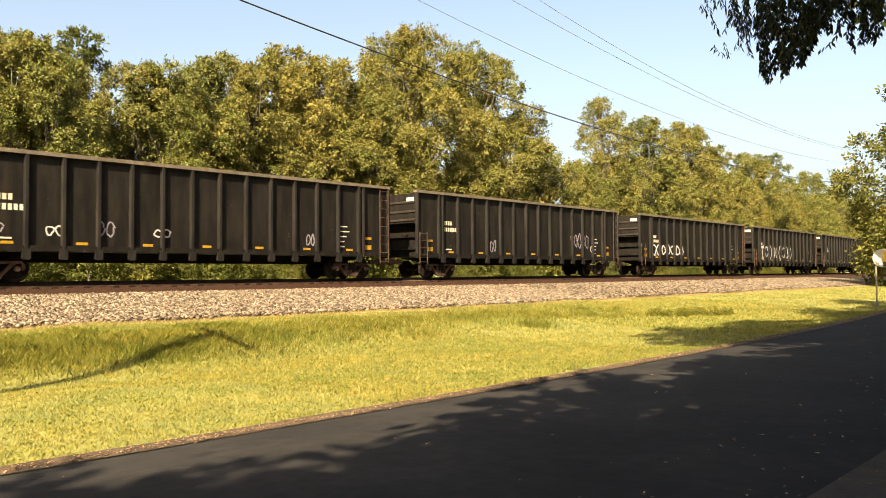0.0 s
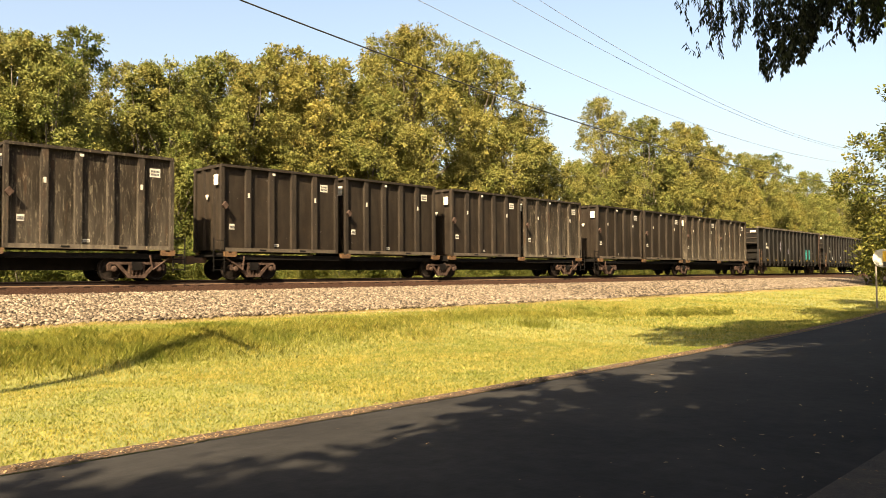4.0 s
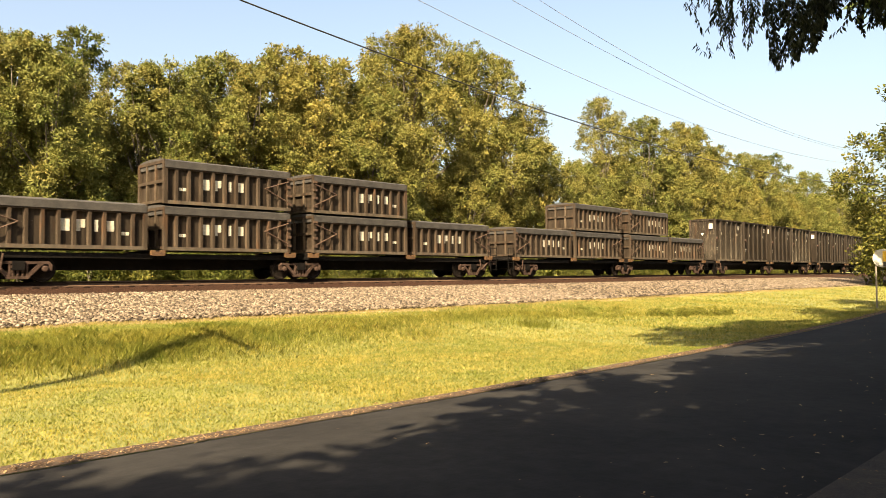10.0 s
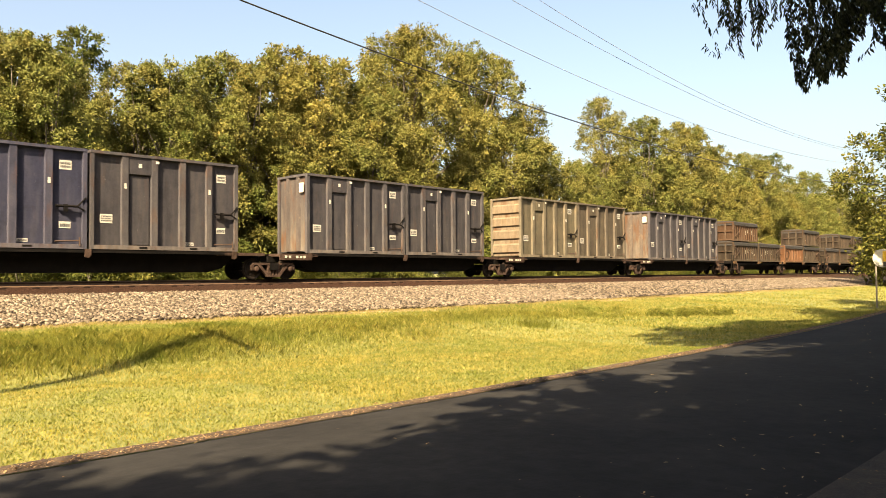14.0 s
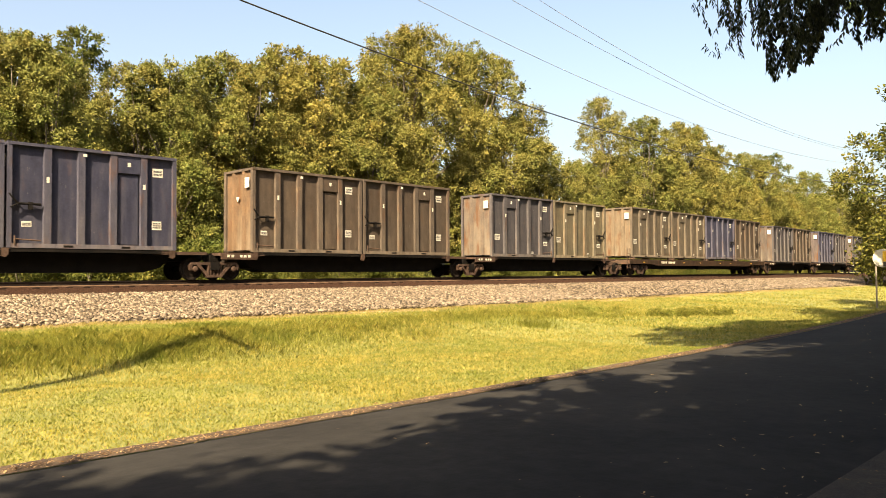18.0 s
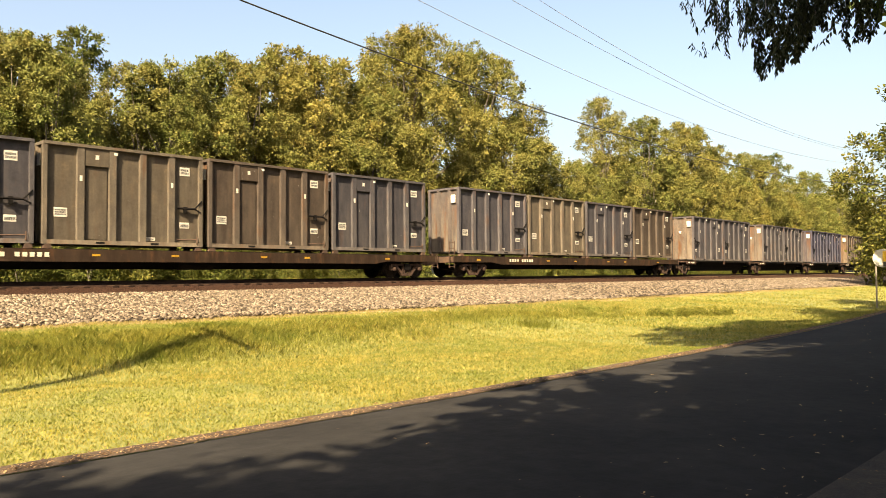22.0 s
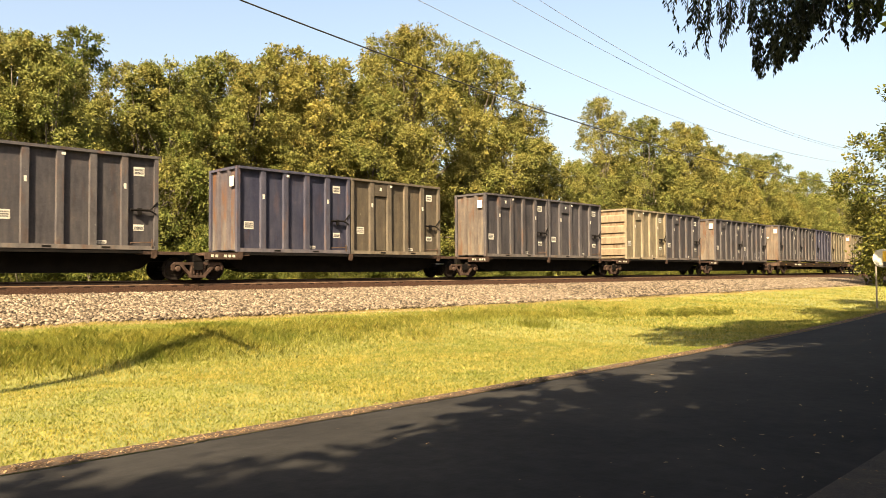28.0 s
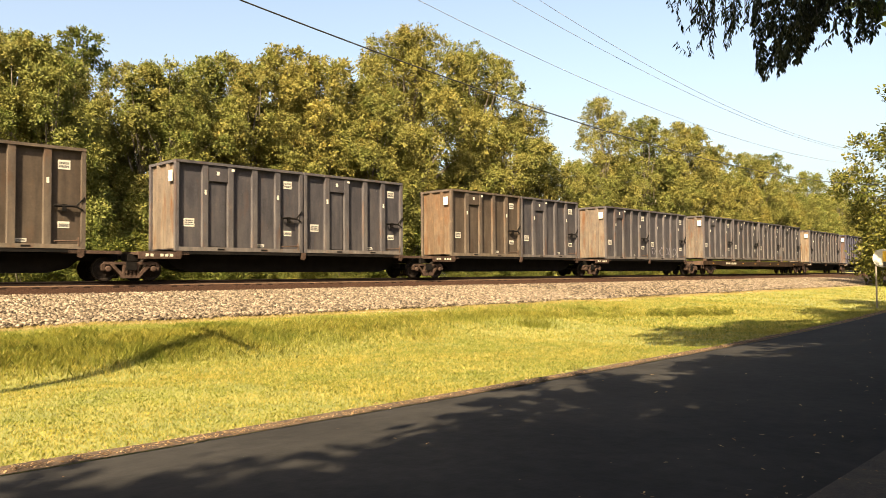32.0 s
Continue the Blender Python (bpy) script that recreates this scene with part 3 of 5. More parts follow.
def tree(seed, height, radius, base, lobes, leaves, size, mat, label, trunk_r=0.22, shape=1.0, lump=0.26):
    """One tree at the origin. shape: below 1 for a heavy foot, above for a heavy top; lump: size of the leaf clumps."""
    g = np.random.default_rng(seed)
    cs, rs = [], []
    for i in range(lobes):
        k = (i + 0.5) / lobes
        z = base + (height - base) * (0.05 + 0.9 * k)
        wide = radius * math.sin(math.pi * min(0.16 + 0.8 * k ** shape, 1)) ** 0.6
        a = i * 2.4 + g.uniform(-0.6, 0.6)
        off = wide * (0.25 if i % 4 == 0 else g.uniform(0.55, 0.92))
        cs.append((off * math.cos(a), off * math.sin(a), z + g.uniform(-0.4, 0.4)))
        rs.append(max(radius * lump * g.uniform(0.7, 1.3) * (1.1 - 0.35 * k), 0.4))
    ob = thing("tree", label, "tree")
    trunk = Mesh()
    limbs(trunk, (0, 0, -0.3), (0, 0, base + (height - base) * 0.7), trunk_r, cs[::2], g)
    part("trunk", trunk, BARK, ob)
    pts = leaf_cloud(cs, rs, leaves, size, seed=seed)
    # stray sprigs past the outline
    extra = leaf_cloud([(c[0] * 1.12, c[1] * 1.12, c[2] + r * 0.4) for c, r in zip(cs, rs)], [r * 0.7 for r in rs], leaves // 4, size * 0.9, seed=seed + 90, shell=0.2)
    part("crown", flat_bits("crown", np.concatenate([pts, extra]), None, mat, [(0, 1, 2), (0, 2, 3)]), mat, ob)
    return ob


def plant(ob, s, d, turn=0.0, scale=1.0):
    y = track_y(s) + d
    ob.matrix_basis = pose(s, y, ground_z(s, y), 0, 0, turn) @ Matrix.Scale(scale, 4)
    return ob


def again(ob, s, d, turn, scale=1.0, label=""):
    c = copy_thing(ob, pose(0, 0, 0))
    if label:
        tagged(c, label)
    return plant(c, s, d, turn, scale)


OAK = "tall broad tree with yellowing olive-green leaves behind the railway"
MID = "leafy tree with olive-green summer foliage behind the railway"
BUSH = "dense bush beside the track bed, its green dulled for shade"
t_big = tree(11, 22.0, 8.0, 2.0, 150, 125000, 0.2, LEAF, OAK, 0.4, 1.0, 0.15)
t_a = tree(12, 16.0, 4.4, 0.6, 84, 66000, 0.172, LEAF, MID, 0.24, 1.0, 0.2)
t_b = tree(13, 15.0, 3.9, 0.4, 80, 62000, 0.172, LEAF, MID, 0.2, 1.15, 0.21)
t_c = tree(14, 18.0, 3.6, 1.0, 50, 26000, 0.22, LEAF_MID, "narrow tree with sparse dull green leaves behind the railway", 0.2, 0.85, 0.24)
t_d = tree(15, 20.0, 4.2, 0.8, 72, 56000, 0.18, LEAF, "tall slender tree with pale yellow-green leaves behind the railway", 0.25, 0.95, 0.25)
# bushes use the duller leaf colour in place of the canopy's shade
t_bush = tree(16, 3.6, 2.0, 0.1, 18, 7500, 0.14, LEAF_MID, BUSH, 0.06, 1.0, 0.34)
PATTERN = {"a": (t_a, 16.0), "b": (t_b, 15.0), "c": (t_c, 18.0), "d": (t_d, 20.0), "big": (t_big, 22.0)}
# place along the line, distance from the track, height, pattern
WOOD = [(11.5, 13, 14.4, "b"), (13.3, 12, 13.7, "a"), (16.9, 19, 17.2, "c"), (14.6, 20, 16.6, "c"), (12.4, 20, 16.2, "c"), (18.9, 14, 14.4, "b"), (20.5, 13, 14.0, "a"), (24.0, 15, 16.0, "a"), (25.5, 13, 15.5, "b"), (30.0, 16, 17.9, "b"),
        (31.6, 13, 17.0, "a"), (42.3, 16, 21.9, "big"), (49.8, 15.5, 22.0, "big"), (52.7, 13, 15.8, "b"), (55.6, 12, 13.0, "a"), (60.2, 12, 12.0, "b"), (70.1, 14, 20.6, "d"), (78.0, 13, 19.4, "b"),
        (92.1, 14, 21.0, "a"), (102.0, 14, 19.2, "b"), (137.5, 22, 23.4, "c"), (121.2, 14, 20.2, "a"), (139.0, 16, 23, "c"), (163.7, 15, 22, "a"), (205.5, 15, 23, "b"), (257.7, 15, 24.3, "a"),
        # lower trees that fill the wood between and behind; those at -2.5 and 3.2 are unseen, added to shade it
        (7.5, 13, 13.5, "a"), (3, 14, 14, "b"), (-2.5, 8.5, 16, "a"), (3.2, 9.0, 15, "b"), (15.5, 16, 13.5, "a"), (22, 18, 13.5, "b"), (28, 12, 12, "a"), (35, 12, 14.5, "b"), (37.5, 14, 16.5, "a"), (46, 12, 12.5, "b"), (34, 20, 17, "a"),
        (65, 13, 12.5, "a"), (74, 14, 14.5, "a"), (83, 13, 14.5, "a"), (87, 14, 16, "b"), (97, 13, 15.5, "a"), (107, 14, 15, "a"), (113, 13, 15.5, "b"), (128, 14, 16, "b"), (134, 13, 15, "a"),
        (146, 14, 16, "a"), (154, 14, 16, "b"), (175, 15, 18, "a"), (190, 16, 18, "b"), (225, 16, 22, "a"), (12, 22, 13.5, "a"), (26, 22, 14.5, "b"), (88, 24, 17, "a"), (110, 24, 17, "b"), (150, 24, 18, "a")]
first = set()
for i, (s, d, high, key) in enumerate(WOOD):
    src, own = PATTERN[key]
    if key in first:
        again(src, s, d, i * 137 % 360, high / own)
    else:
        first.add(key)
        plant(src, s, d, 0, high / own)
plant(t_bush, 21, 8.8, 0, 1.0)
for i in range(44):
    again(t_bush, 1 + i * 2.6 + random.uniform(-1, 1), random.uniform(8.6, 11.0), random.uniform(0, 360), random.uniform(0.6, 1.35))

WEED = "low leafy weed in the roadside grass"
weed = plant(tree(17, 0.38, 0.55, 0.02, 12, 640, 0.16, DITCHGRASS, WEED, 0.012, 1.0, 0.36), 25.5, -17.9, 0, 0.28)
for i in range(32):
    x = random.uniform(23.6, 28.2) if i < 24 else random.uniform(1.5, 6)
    again(weed, x, -17.9 + 0.3 * math.sin(3 * x) - 0.25 * (x - 26) + random.uniform(-0.3, 0.3) if i < 24 else random.uniform(-17.4, -15.4), random.uniform(0, 360), random.uniform(0.16, 0.32))

# trees beside the road, on the near side of the track
t_e = plant(tree(21, 11.8, 4.4, 0.5, 54, 34000, 0.2, LEAF_MID, "dark green tree between the road and the railway", 0.2), 75, -15.5, 0, 1.58)
again(t_e, 92, -17, 200, 1.5)
again(t_e, 108, -16, 300, 1.5)
again(t_e, 125, -17, 60, 1.5)
SHADE = "broad shade tree with dense dark leaves beside the road"
t_s = plant(tree(31, 13.5, 5.8, 5.6, 46, 17000, 0.42, LEAF_DARK, SHADE, 0.3, 1.0, 0.3), -1.2, -34.9, 0)
t_t = plant(tree(32, 15.5, 6.0, 8.2, 46, 17000, 0.42, LEAF_DARK, SHADE, 0.3, 1.0, 0.3), 10.2, -31.9, 0)
# the copy at -5.5 and the rear rows are unseen, added to block light
for src, x, y, turn, k in [(t_s, -10.5, -35.5, 70, 1.0), (t_s, 4.6, -34.9, 160, 0.95), (t_t, 19.8, -30.2, 230, 0.95), (t_t, 30, -29.6, 310, 1.0), (t_s, 40, -28.6, 20, 1.0), (t_s, 50, -28, 90, 1.0), (t_s, -20, -39, 200, 1.1), (t_s, -5.5, -37.6, 250, 0.95),
                           (t_s, -2, -46, 40, 1.3), (t_s, 12, -44, 100, 1.3), (t_s, 26, -42, 10, 1.3), (t_s, 42, -41, 60, 1.3), (t_s, 15, -37.5, 80, 1.0), (t_s, 26, -36, 180, 1.0)]:
    again(src, x, y - track_y(x), turn, k)


# ---- the branch that hangs into the view: two twigs of one roadside tree, which sway ----
def hanging_leaves(tips, seed):
    """Feathered leaves that hang in strings. tips: (side, height of the end, half width, strings) against the twig's origin."""
    g = np.random.default_rng(seed)
    leaves = []
    for side, low, half, n in tips:
        for i in range(n):
            x0 = side + g.uniform(-half, half)
            end = low + (0.0 if i < 2 else abs(g.normal()) * 0.12) + 0.5 * abs(x0 - side)
            top = end + g.uniform(0.14, 0.3) if n > 14 or i % 3 else 0.2
            y0, lean = g.uniform(-0.28, 0.28), g.normal() * 0.07
            m = int(max((top - end) / 0.021, 5))
            for k in range(m):
                f = k / m
                base = np.array([x0 + lean * (f * f - 1) + g.normal() * 0.003, y0 + g.normal() * 0.006, top + (end + 0.04 - top) * f])
                turn = g.uniform(0, 6.28)
                for sign in (-1, 1):
                    spread = g.uniform(0.35, 0.75) * (1 - 0.5 * f)
                    way = np.array([sign * math.cos(turn) * spread, sign * math.sin(turn) * spread, -0.75 + g.normal() * 0.15])
                    way /= np.linalg.norm(way)
                    w = np.cross(way, g.normal(size=3))
                    w /= np.linalg.norm(w)
                    ln = g.uniform(0.036, 0.062)
                    wide = 0.2 if n > 14 else 0.13
                    leaves.append([base, base + way * ln * 0.45 + w * ln * wide, base + way * ln, base + way * ln * 0.55 - w * ln * wide])
    return np.array(leaves)


def overhanging_tree():
    ob = thing("roadside_tree", "roadside tree whose leafy twigs hang over the road in deep shade", "tree")
    ob.matrix_basis = pose(9.0, -34.0, -1.36)
    trunk = Mesh()
    trunk.tube((0, 0, -0.3), (0.1, 0.1, 3.0), 0.24, 0.19, 10).tube((0.1, 0.1, 3.0), (-0.1, 0.3, 6.5), 0.19, 0.12, 10)
    trunk.tube((0.05, 0.1, 3.4), (-1.4, 2.6, 4.75), 0.1, 0.06, 8).tube((-1.4, 2.6, 4.75), (-3.3, 5.6, 4.35), 0.06, 0.02, 6)
    part("trunk", trunk, BARK, ob)
    g = np.random.default_rng(5)
    cs = [(g.uniform(-2.0, 3.0), g.uniform(-2.8, 1.2), g.uniform(6.0, 9.8)) for _ in range(26)]
    part("crown", flat_bits("crown", leaf_cloud(cs, [1.4] * 26, 18000, 0.2, seed=8), None, LEAF_DARK, [(0, 1, 2), (0, 2, 3)]), LEAF_DARK, ob)
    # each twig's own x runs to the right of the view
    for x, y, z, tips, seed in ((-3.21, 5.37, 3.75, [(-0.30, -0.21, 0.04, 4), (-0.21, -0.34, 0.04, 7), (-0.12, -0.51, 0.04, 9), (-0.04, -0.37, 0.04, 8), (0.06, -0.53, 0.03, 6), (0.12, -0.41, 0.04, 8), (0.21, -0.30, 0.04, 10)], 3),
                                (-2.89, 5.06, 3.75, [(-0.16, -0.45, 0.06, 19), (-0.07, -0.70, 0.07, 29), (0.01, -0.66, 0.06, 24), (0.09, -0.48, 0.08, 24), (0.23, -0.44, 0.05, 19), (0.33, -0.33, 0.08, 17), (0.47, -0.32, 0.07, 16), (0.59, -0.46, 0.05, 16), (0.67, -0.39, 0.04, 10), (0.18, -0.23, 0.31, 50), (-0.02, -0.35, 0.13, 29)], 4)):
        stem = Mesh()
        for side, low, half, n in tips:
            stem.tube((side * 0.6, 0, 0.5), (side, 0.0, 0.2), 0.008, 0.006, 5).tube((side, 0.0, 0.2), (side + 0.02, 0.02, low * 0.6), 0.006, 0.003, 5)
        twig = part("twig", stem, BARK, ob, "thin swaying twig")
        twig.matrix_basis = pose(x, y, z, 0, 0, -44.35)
        part("leaves", flat_bits("leaves", hanging_leaves(tips, seed), None, LEAF_SHADE, [(0, 1, 2, 3)]), LEAF_SHADE, twig, "drooping leaflets darkened for shade")
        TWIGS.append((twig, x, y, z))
    return ob


TWIGS = []
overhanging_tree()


# ---- utility pole and wires ----
def utility_pole(x, y):
    ob = thing("utility_pole", "wooden utility pole with one crossarm and insulators", "pole")
    g = ground_z(x, y)
    ob.location = (x, y, g)
    part("shaft", Mesh().tube((0, 0, -0.4), (0, 0, 10.95), 0.17, 0.13, 12), POLE, ob)
    part("crossarm", Mesh().box(-0.06, 0.06, -1.25, 1.25, 10.64, 10.77), POLE, ob)
    for side in (-1.15, -0.55, 0.55, 1.15):
        part("insulator", Mesh().tube((0, side, 10.77), (0, side, 10.94), 0.045, 0.03, 8), WHITE, ob)
    return ob


utility_pole(-1.8, -20.95)


def wire(name, x0, x1, y, low, low_x, bend, r, label):
    c = bpy.data.curves.new(name, "CURVE")
    c.dimensions, c.bevel_depth, c.bevel_resolution = "3D", r, 1
    sp = c.splines.new("POLY")
    n = 40
    sp.points.add(n)
    for i in range(n + 1):
        x = x0 + (x1 - x0) * i / n
        sp.points[i].co = (x, y, low + bend * (x - low_x) ** 2, 1)
    c.materials.append(CABLE if r > 0.01 else WIRE)
    return tagged(new(name, c), label, "cable", "overhead lines")


wire("overhead_cable", -1.5, 58, -20.5, 3.55, 24.5, 0.0029, 0.013, "thick black overhead cable sagging along the pole line")
wire("overhead_wire", -1.5, 62, -20.5, 4.43, 26.4, 0.00388, 0.0055, "thin overhead wire sagging along the pole line")
wire("overhead_wire", -1.5, 62, -20.5, 5.1, 29.4, 0.0039, 0.0055, "thin overhead wire sagging along the pole line")
wire("overhead_wire", -1.5, 62, -20.6, 5.13, 29.4, 0.0049, 0.0055, "thin overhead wire sagging along the pole line")


# ---- round white sign and yellow panel on a post beside the road ----
def road_sign():
    ob = thing("road_sign", "round white sign with a yellow panel on a thin post", "sign")
    x, y = 37.35, -20.5
    ob.matrix_basis = pose(x, y, ground_z(x, y), 0, 0, -62)
    part("post", Mesh().box(-0.03, 0.03, -0.03, 0.03, -0.2, 2.55), simple("sign_post_steel", (0.12, 0.1, 0.08), (0.2, 0.17, 0.14), 5.0), ob)
    part("disc", Mesh().lathe([(-0.012, 0.41), (0.012, 0.41)], -0.05, 32, (0.27, 2.2)), WHITE, ob, "round white face")
    part("panel", Mesh().box(0.25, 0.9, -0.1, -0.075, 2.05, 2.5), simple("yellow_sign_paint", (0.62, 0.36, 0.03), (0.74, 0.45, 0.04), 5.0, 0.5, 0, 0), ob, "yellow panel")
    part("lettering", Mesh().box(0.38, 0.8, -0.11, -0.102, 2.2, 2.32), INK, ob)
    part("lower_panel", Mesh().box(0.26, 0.9, -0.1, -0.075, 1.83, 2.02), INK, ob, "dark lower panel")


road_sign()

# ---- the train ----
LEN, WID, HIGH, DECK, FLAT_DECK = 6.16, 2.44, 3.72, 1.2, 1.36
RIDERS = []          # (object, place along the train, height) of all that rolls
SLATE, BLUE, BROWN, GREY = (0.034, 0.0325, 0.0375), (0.022, 0.024, 0.042), (0.039, 0.03, 0.024), (0.060, 0.050, 0.038)
BLACK, OLIVE, TAN, RUSTY = (0.0145, 0.0112, 0.0085), (0.072, 0.062, 0.043), (0.125, 0.105, 0.072), (0.068, 0.03, 0.014)


def coloured(ob, col):
    ob.color = (*col, 1)
    return ob


def plate_bars(mesh_plate, x, z, w, h, y, rows):
    """A plate and rows of illegible dark lettering on it, on the side facing -y."""
    bars = Mesh()
    for r in range(rows):
        zz = z + h * (0.18 + 0.72 * r / rows)
        k = x + w * 0.08
        while k < x + w * 0.9:
            step = w * random.uniform(0.09, 0.16)
            bars.box(k, min(k + step * 0.75, x + w * 0.92), y - 0.014, y - 0.008, zz, zz + h * 0.5 / rows)
            k += step
    mesh_plate.box(x, x + w, y - 0.01, y, z, z + h)
    return bars


def tall_container(kind):
    """A ribbed tall waste container. kind: A door near the rear, B door near the front, N no door, K plain black, H cream with a boarded end."""
    label = {"A": "tall ribbed steel waste container with an inset side door", "B": "tall ribbed steel waste container with an inset side door",
             "N": "tall ribbed steel waste container without a side door", "K": "black tall ribbed steel waste container",
             "H": "tall steel waste container with a horizontally ribbed end"}[kind]
    ob = thing("waste_container", label, "container", "containers on the train")
    depth = 0.14
    hw, hl = WID / 2, LEN / 2
    panel_y = hw - depth
    part("body", Mesh().box(-hl + 0.12, hl - 0.12, -panel_y, panel_y, 0.06, HIGH - 0.055), PAINT, ob)
    part("end_panel", Mesh().box(-hl + 0.1, -hl + 0.118, -panel_y - 0.02, panel_y + 0.02, 0.1, HIGH - 0.12), PAINT_RUSTY, ob)
    part("lid", Mesh().slab([(-hw + 0.06, HIGH - 0.05), (hw - 0.06, HIGH - 0.05), (hw - 0.06, HIGH - 0.01), (0, HIGH + 0.05), (-hw + 0.06, HIGH - 0.01)], 0, -hl + 0.08, hl - 0.08), DARK, ob, "dark cover sheet")
    # corner posts, rails
    for sx in (-1, 1):
        for sy in (-1, 1):
            x0, x1 = sorted((sx * hl, sx * (hl - 0.15)))
            y0, y1 = sorted((sy * hw, sy * (hw - 0.17)))
            part("corner_post", Mesh().box(x0, x1, y0, y1, 0, HIGH - 0.11), PAINT_FRAME, ob)
    for sy in (-1, 1):
        y0, y1 = sorted((sy * (hw + 0.015), sy * (hw - 0.15)))
        part("top_rail", Mesh().box(-hl, hl, y0, y1, HIGH - 0.11, HIGH), PAINT_FRAME, ob)
        low = Mesh().box(-hl + 0.15, hl - 0.15, *sorted((sy * (hw - 0.004), sy * (hw - 0.2))), 0.0, 0.16)
        part("bottom_rail", low, PAINT_FRAME, ob)
        for px in (-1.05, 1.05):
            # solid dark block stands for the shaded inside of the pocket
            part("fork_pocket", Mesh().box(px - 0.16, px + 0.16, *sorted((sy * (hw + 0.004), sy * (hw - 0.06))), 0.04, 0.11), DARK, ob, "fork pocket drawn as a dark block for its shaded opening")
    for sx in (-1, 1):
        part("end_rail", Mesh().box(*sorted((sx * hl, sx * (hl - 0.1))), -hw + 0.17, hw - 0.17, HIGH - 0.12, HIGH - 0.01), PAINT_FRAME, ob)
        if kind == "H" and sx < 0:
            for zz in (0.25, 1.1, 1.9, 2.7):
                part("end_board", Mesh().slab([(-hl + 0.12, zz), (-hl + 0.0, zz + 0.06), (-hl + 0.0, zz + 0.5), (-hl + 0.12, zz + 0.62)], 1, -hw + 0.17, hw - 0.17), PAINT_FRAME, ob)
        else:
            for yy in (-0.42, 0.42):
                part("end_rib", Mesh().slab([(sx * (hl - 0.13), yy - 0.16), (sx * (hl - 0.01), yy - 0.09), (sx * (hl - 0.01), yy + 0.09), (sx * (hl - 0.13), yy + 0.16)], 2, 0.1, HIGH - 0.12), PAINT, ob)
    # side ribs: trapezoid posts between five bays
    step = (LEN - 0.3) / 5
    doors = {"A": 1, "H": 1, "B": 3}.get(kind, -1)
    for sy in (-1, 1):
        for i in range(1, 5):
            x = -hl + 0.15 + i * step
            w0, w1 = 0.142, 0.122
            rib = Mesh().slab([(x - w0, sy * (panel_y - 0.01)), (x - w1, sy * (hw - 0.012)), (x + w1, sy * (hw - 0.012)), (x + w0, sy * (panel_y - 0.01))], 2, 0.16, HIGH - 0.11)
            part("rib", rib, PAINT_FRAME, ob)
        if doors >= 0:
            x0 = -hl + 0.15 + doors * step + 0.145
            x1 = x0 + step - 0.29
            part("door_header", Mesh().box(x0, x1, *sorted((sy * (panel_y - 0.01), sy * (hw - 0.035))), HIGH - 0.78, HIGH - 0.13), PAINT, ob)
            if sy < 0:
                part("door_mark", Mesh().box((x0 + x1) / 2 - 0.06, (x0 + x1) / 2 + 0.06, -hw + 0.028, -hw + 0.036, HIGH - 0.52, HIGH - 0.36), WHITE, ob, "small white mark")
            part("door", Mesh().box(x0 + 0.06, x1 - 0.06, *sorted((sy * panel_y, sy * (panel_y + 0.035))), 0.2, HIGH - 0.86), PAINT, ob)
    # latch gear at one end bay
    if kind != "K":
        lx = -hl + 0.35 if kind == "B" else hl - 0.35
        dirx = -1 if kind == "B" else 1
        gear = Mesh()
        for zz in (1.55,):
            gear.tube((lx - dirx * 0.75, -hw + 0.02, zz), (lx, -hw + 0.0, zz), 0.05, 0.05, 6)
            gear.tube((lx, -hw, zz), (lx + dirx * 0.3, -hw - 0.02, zz + 0.34), 0.035, 0.03, 6)
            gear.tube((lx, -hw, zz), (lx + dirx * 0.25, -hw - 0.02, zz - 0.14), 0.035, 0.03, 6)
            gear.box(lx - dirx * 0.4 - 0.07, lx - dirx * 0.4 + 0.07, -hw - 0.03, -hw + 0.06, zz - 0.2, zz + 0.07)
        part("latch", gear, DARK, ob, "dark steel door latch")
        gear = Mesh().tube((lx - dirx * 0.75, -hw + 0.02, 0.26), (lx + dirx * 0.1, -hw, 0.3), 0.03, 0.03, 6)
        gear.tube((lx + dirx * 0.1, -hw, 0.1), (lx + dirx * 0.1, -hw, 0.42), 0.03, 0.03, 6)
        part("lower_latch", gear, RUST, ob, "rusty lower latch bar")
    else:
        part("latch", Mesh().slab([(-hl + 0.0, 1.95), (-hl + 0.15, 2.12), (-hl + 0.3, 1.95), (-hl + 0.15, 1.78)], 1, -hw - 0.12, -hw + 0.02), TRUCK, ob, "dark steel latch")
    # plates
    y = -panel_y
    nx = hl - 0.15 - step / 2
    plates = [("number_plate", nx - 0.2, 2.9, 0.42, 0.34, 2)]
    if kind == "K":
        plates += [("notice_plate", -hl + 0.45, 0.95, 0.24, 0.24, 1), ("notice_plate", -0.55, 0.25, 0.4, 0.12, 1)]
    elif kind == "B":
        plates += [("notice_plate", hl - 0.95, 0.8, 0.38, 0.34, 3), ("notice_plate", -hl + 0.5, 0.75, 0.32, 0.2, 1)]
    else:
        plates += [("notice_plate", -hl + 0.42, 1.0, 0.46, 0.34, 3), ("notice_plate", nx - 0.2, 0.75, 0.4, 0.24, 1), ("notice_plate", 0.75, 0.22, 0.36, 0.12, 1)]
    for nm, px, pz, w, h, rows in plates:
        pl = Mesh()
        bars = plate_bars(pl, px, pz, w, h, y, rows)
        pl = part(nm, pl, WHITE, ob, "white plate with faded lettering")
        part("lettering", bars, INK, pl)
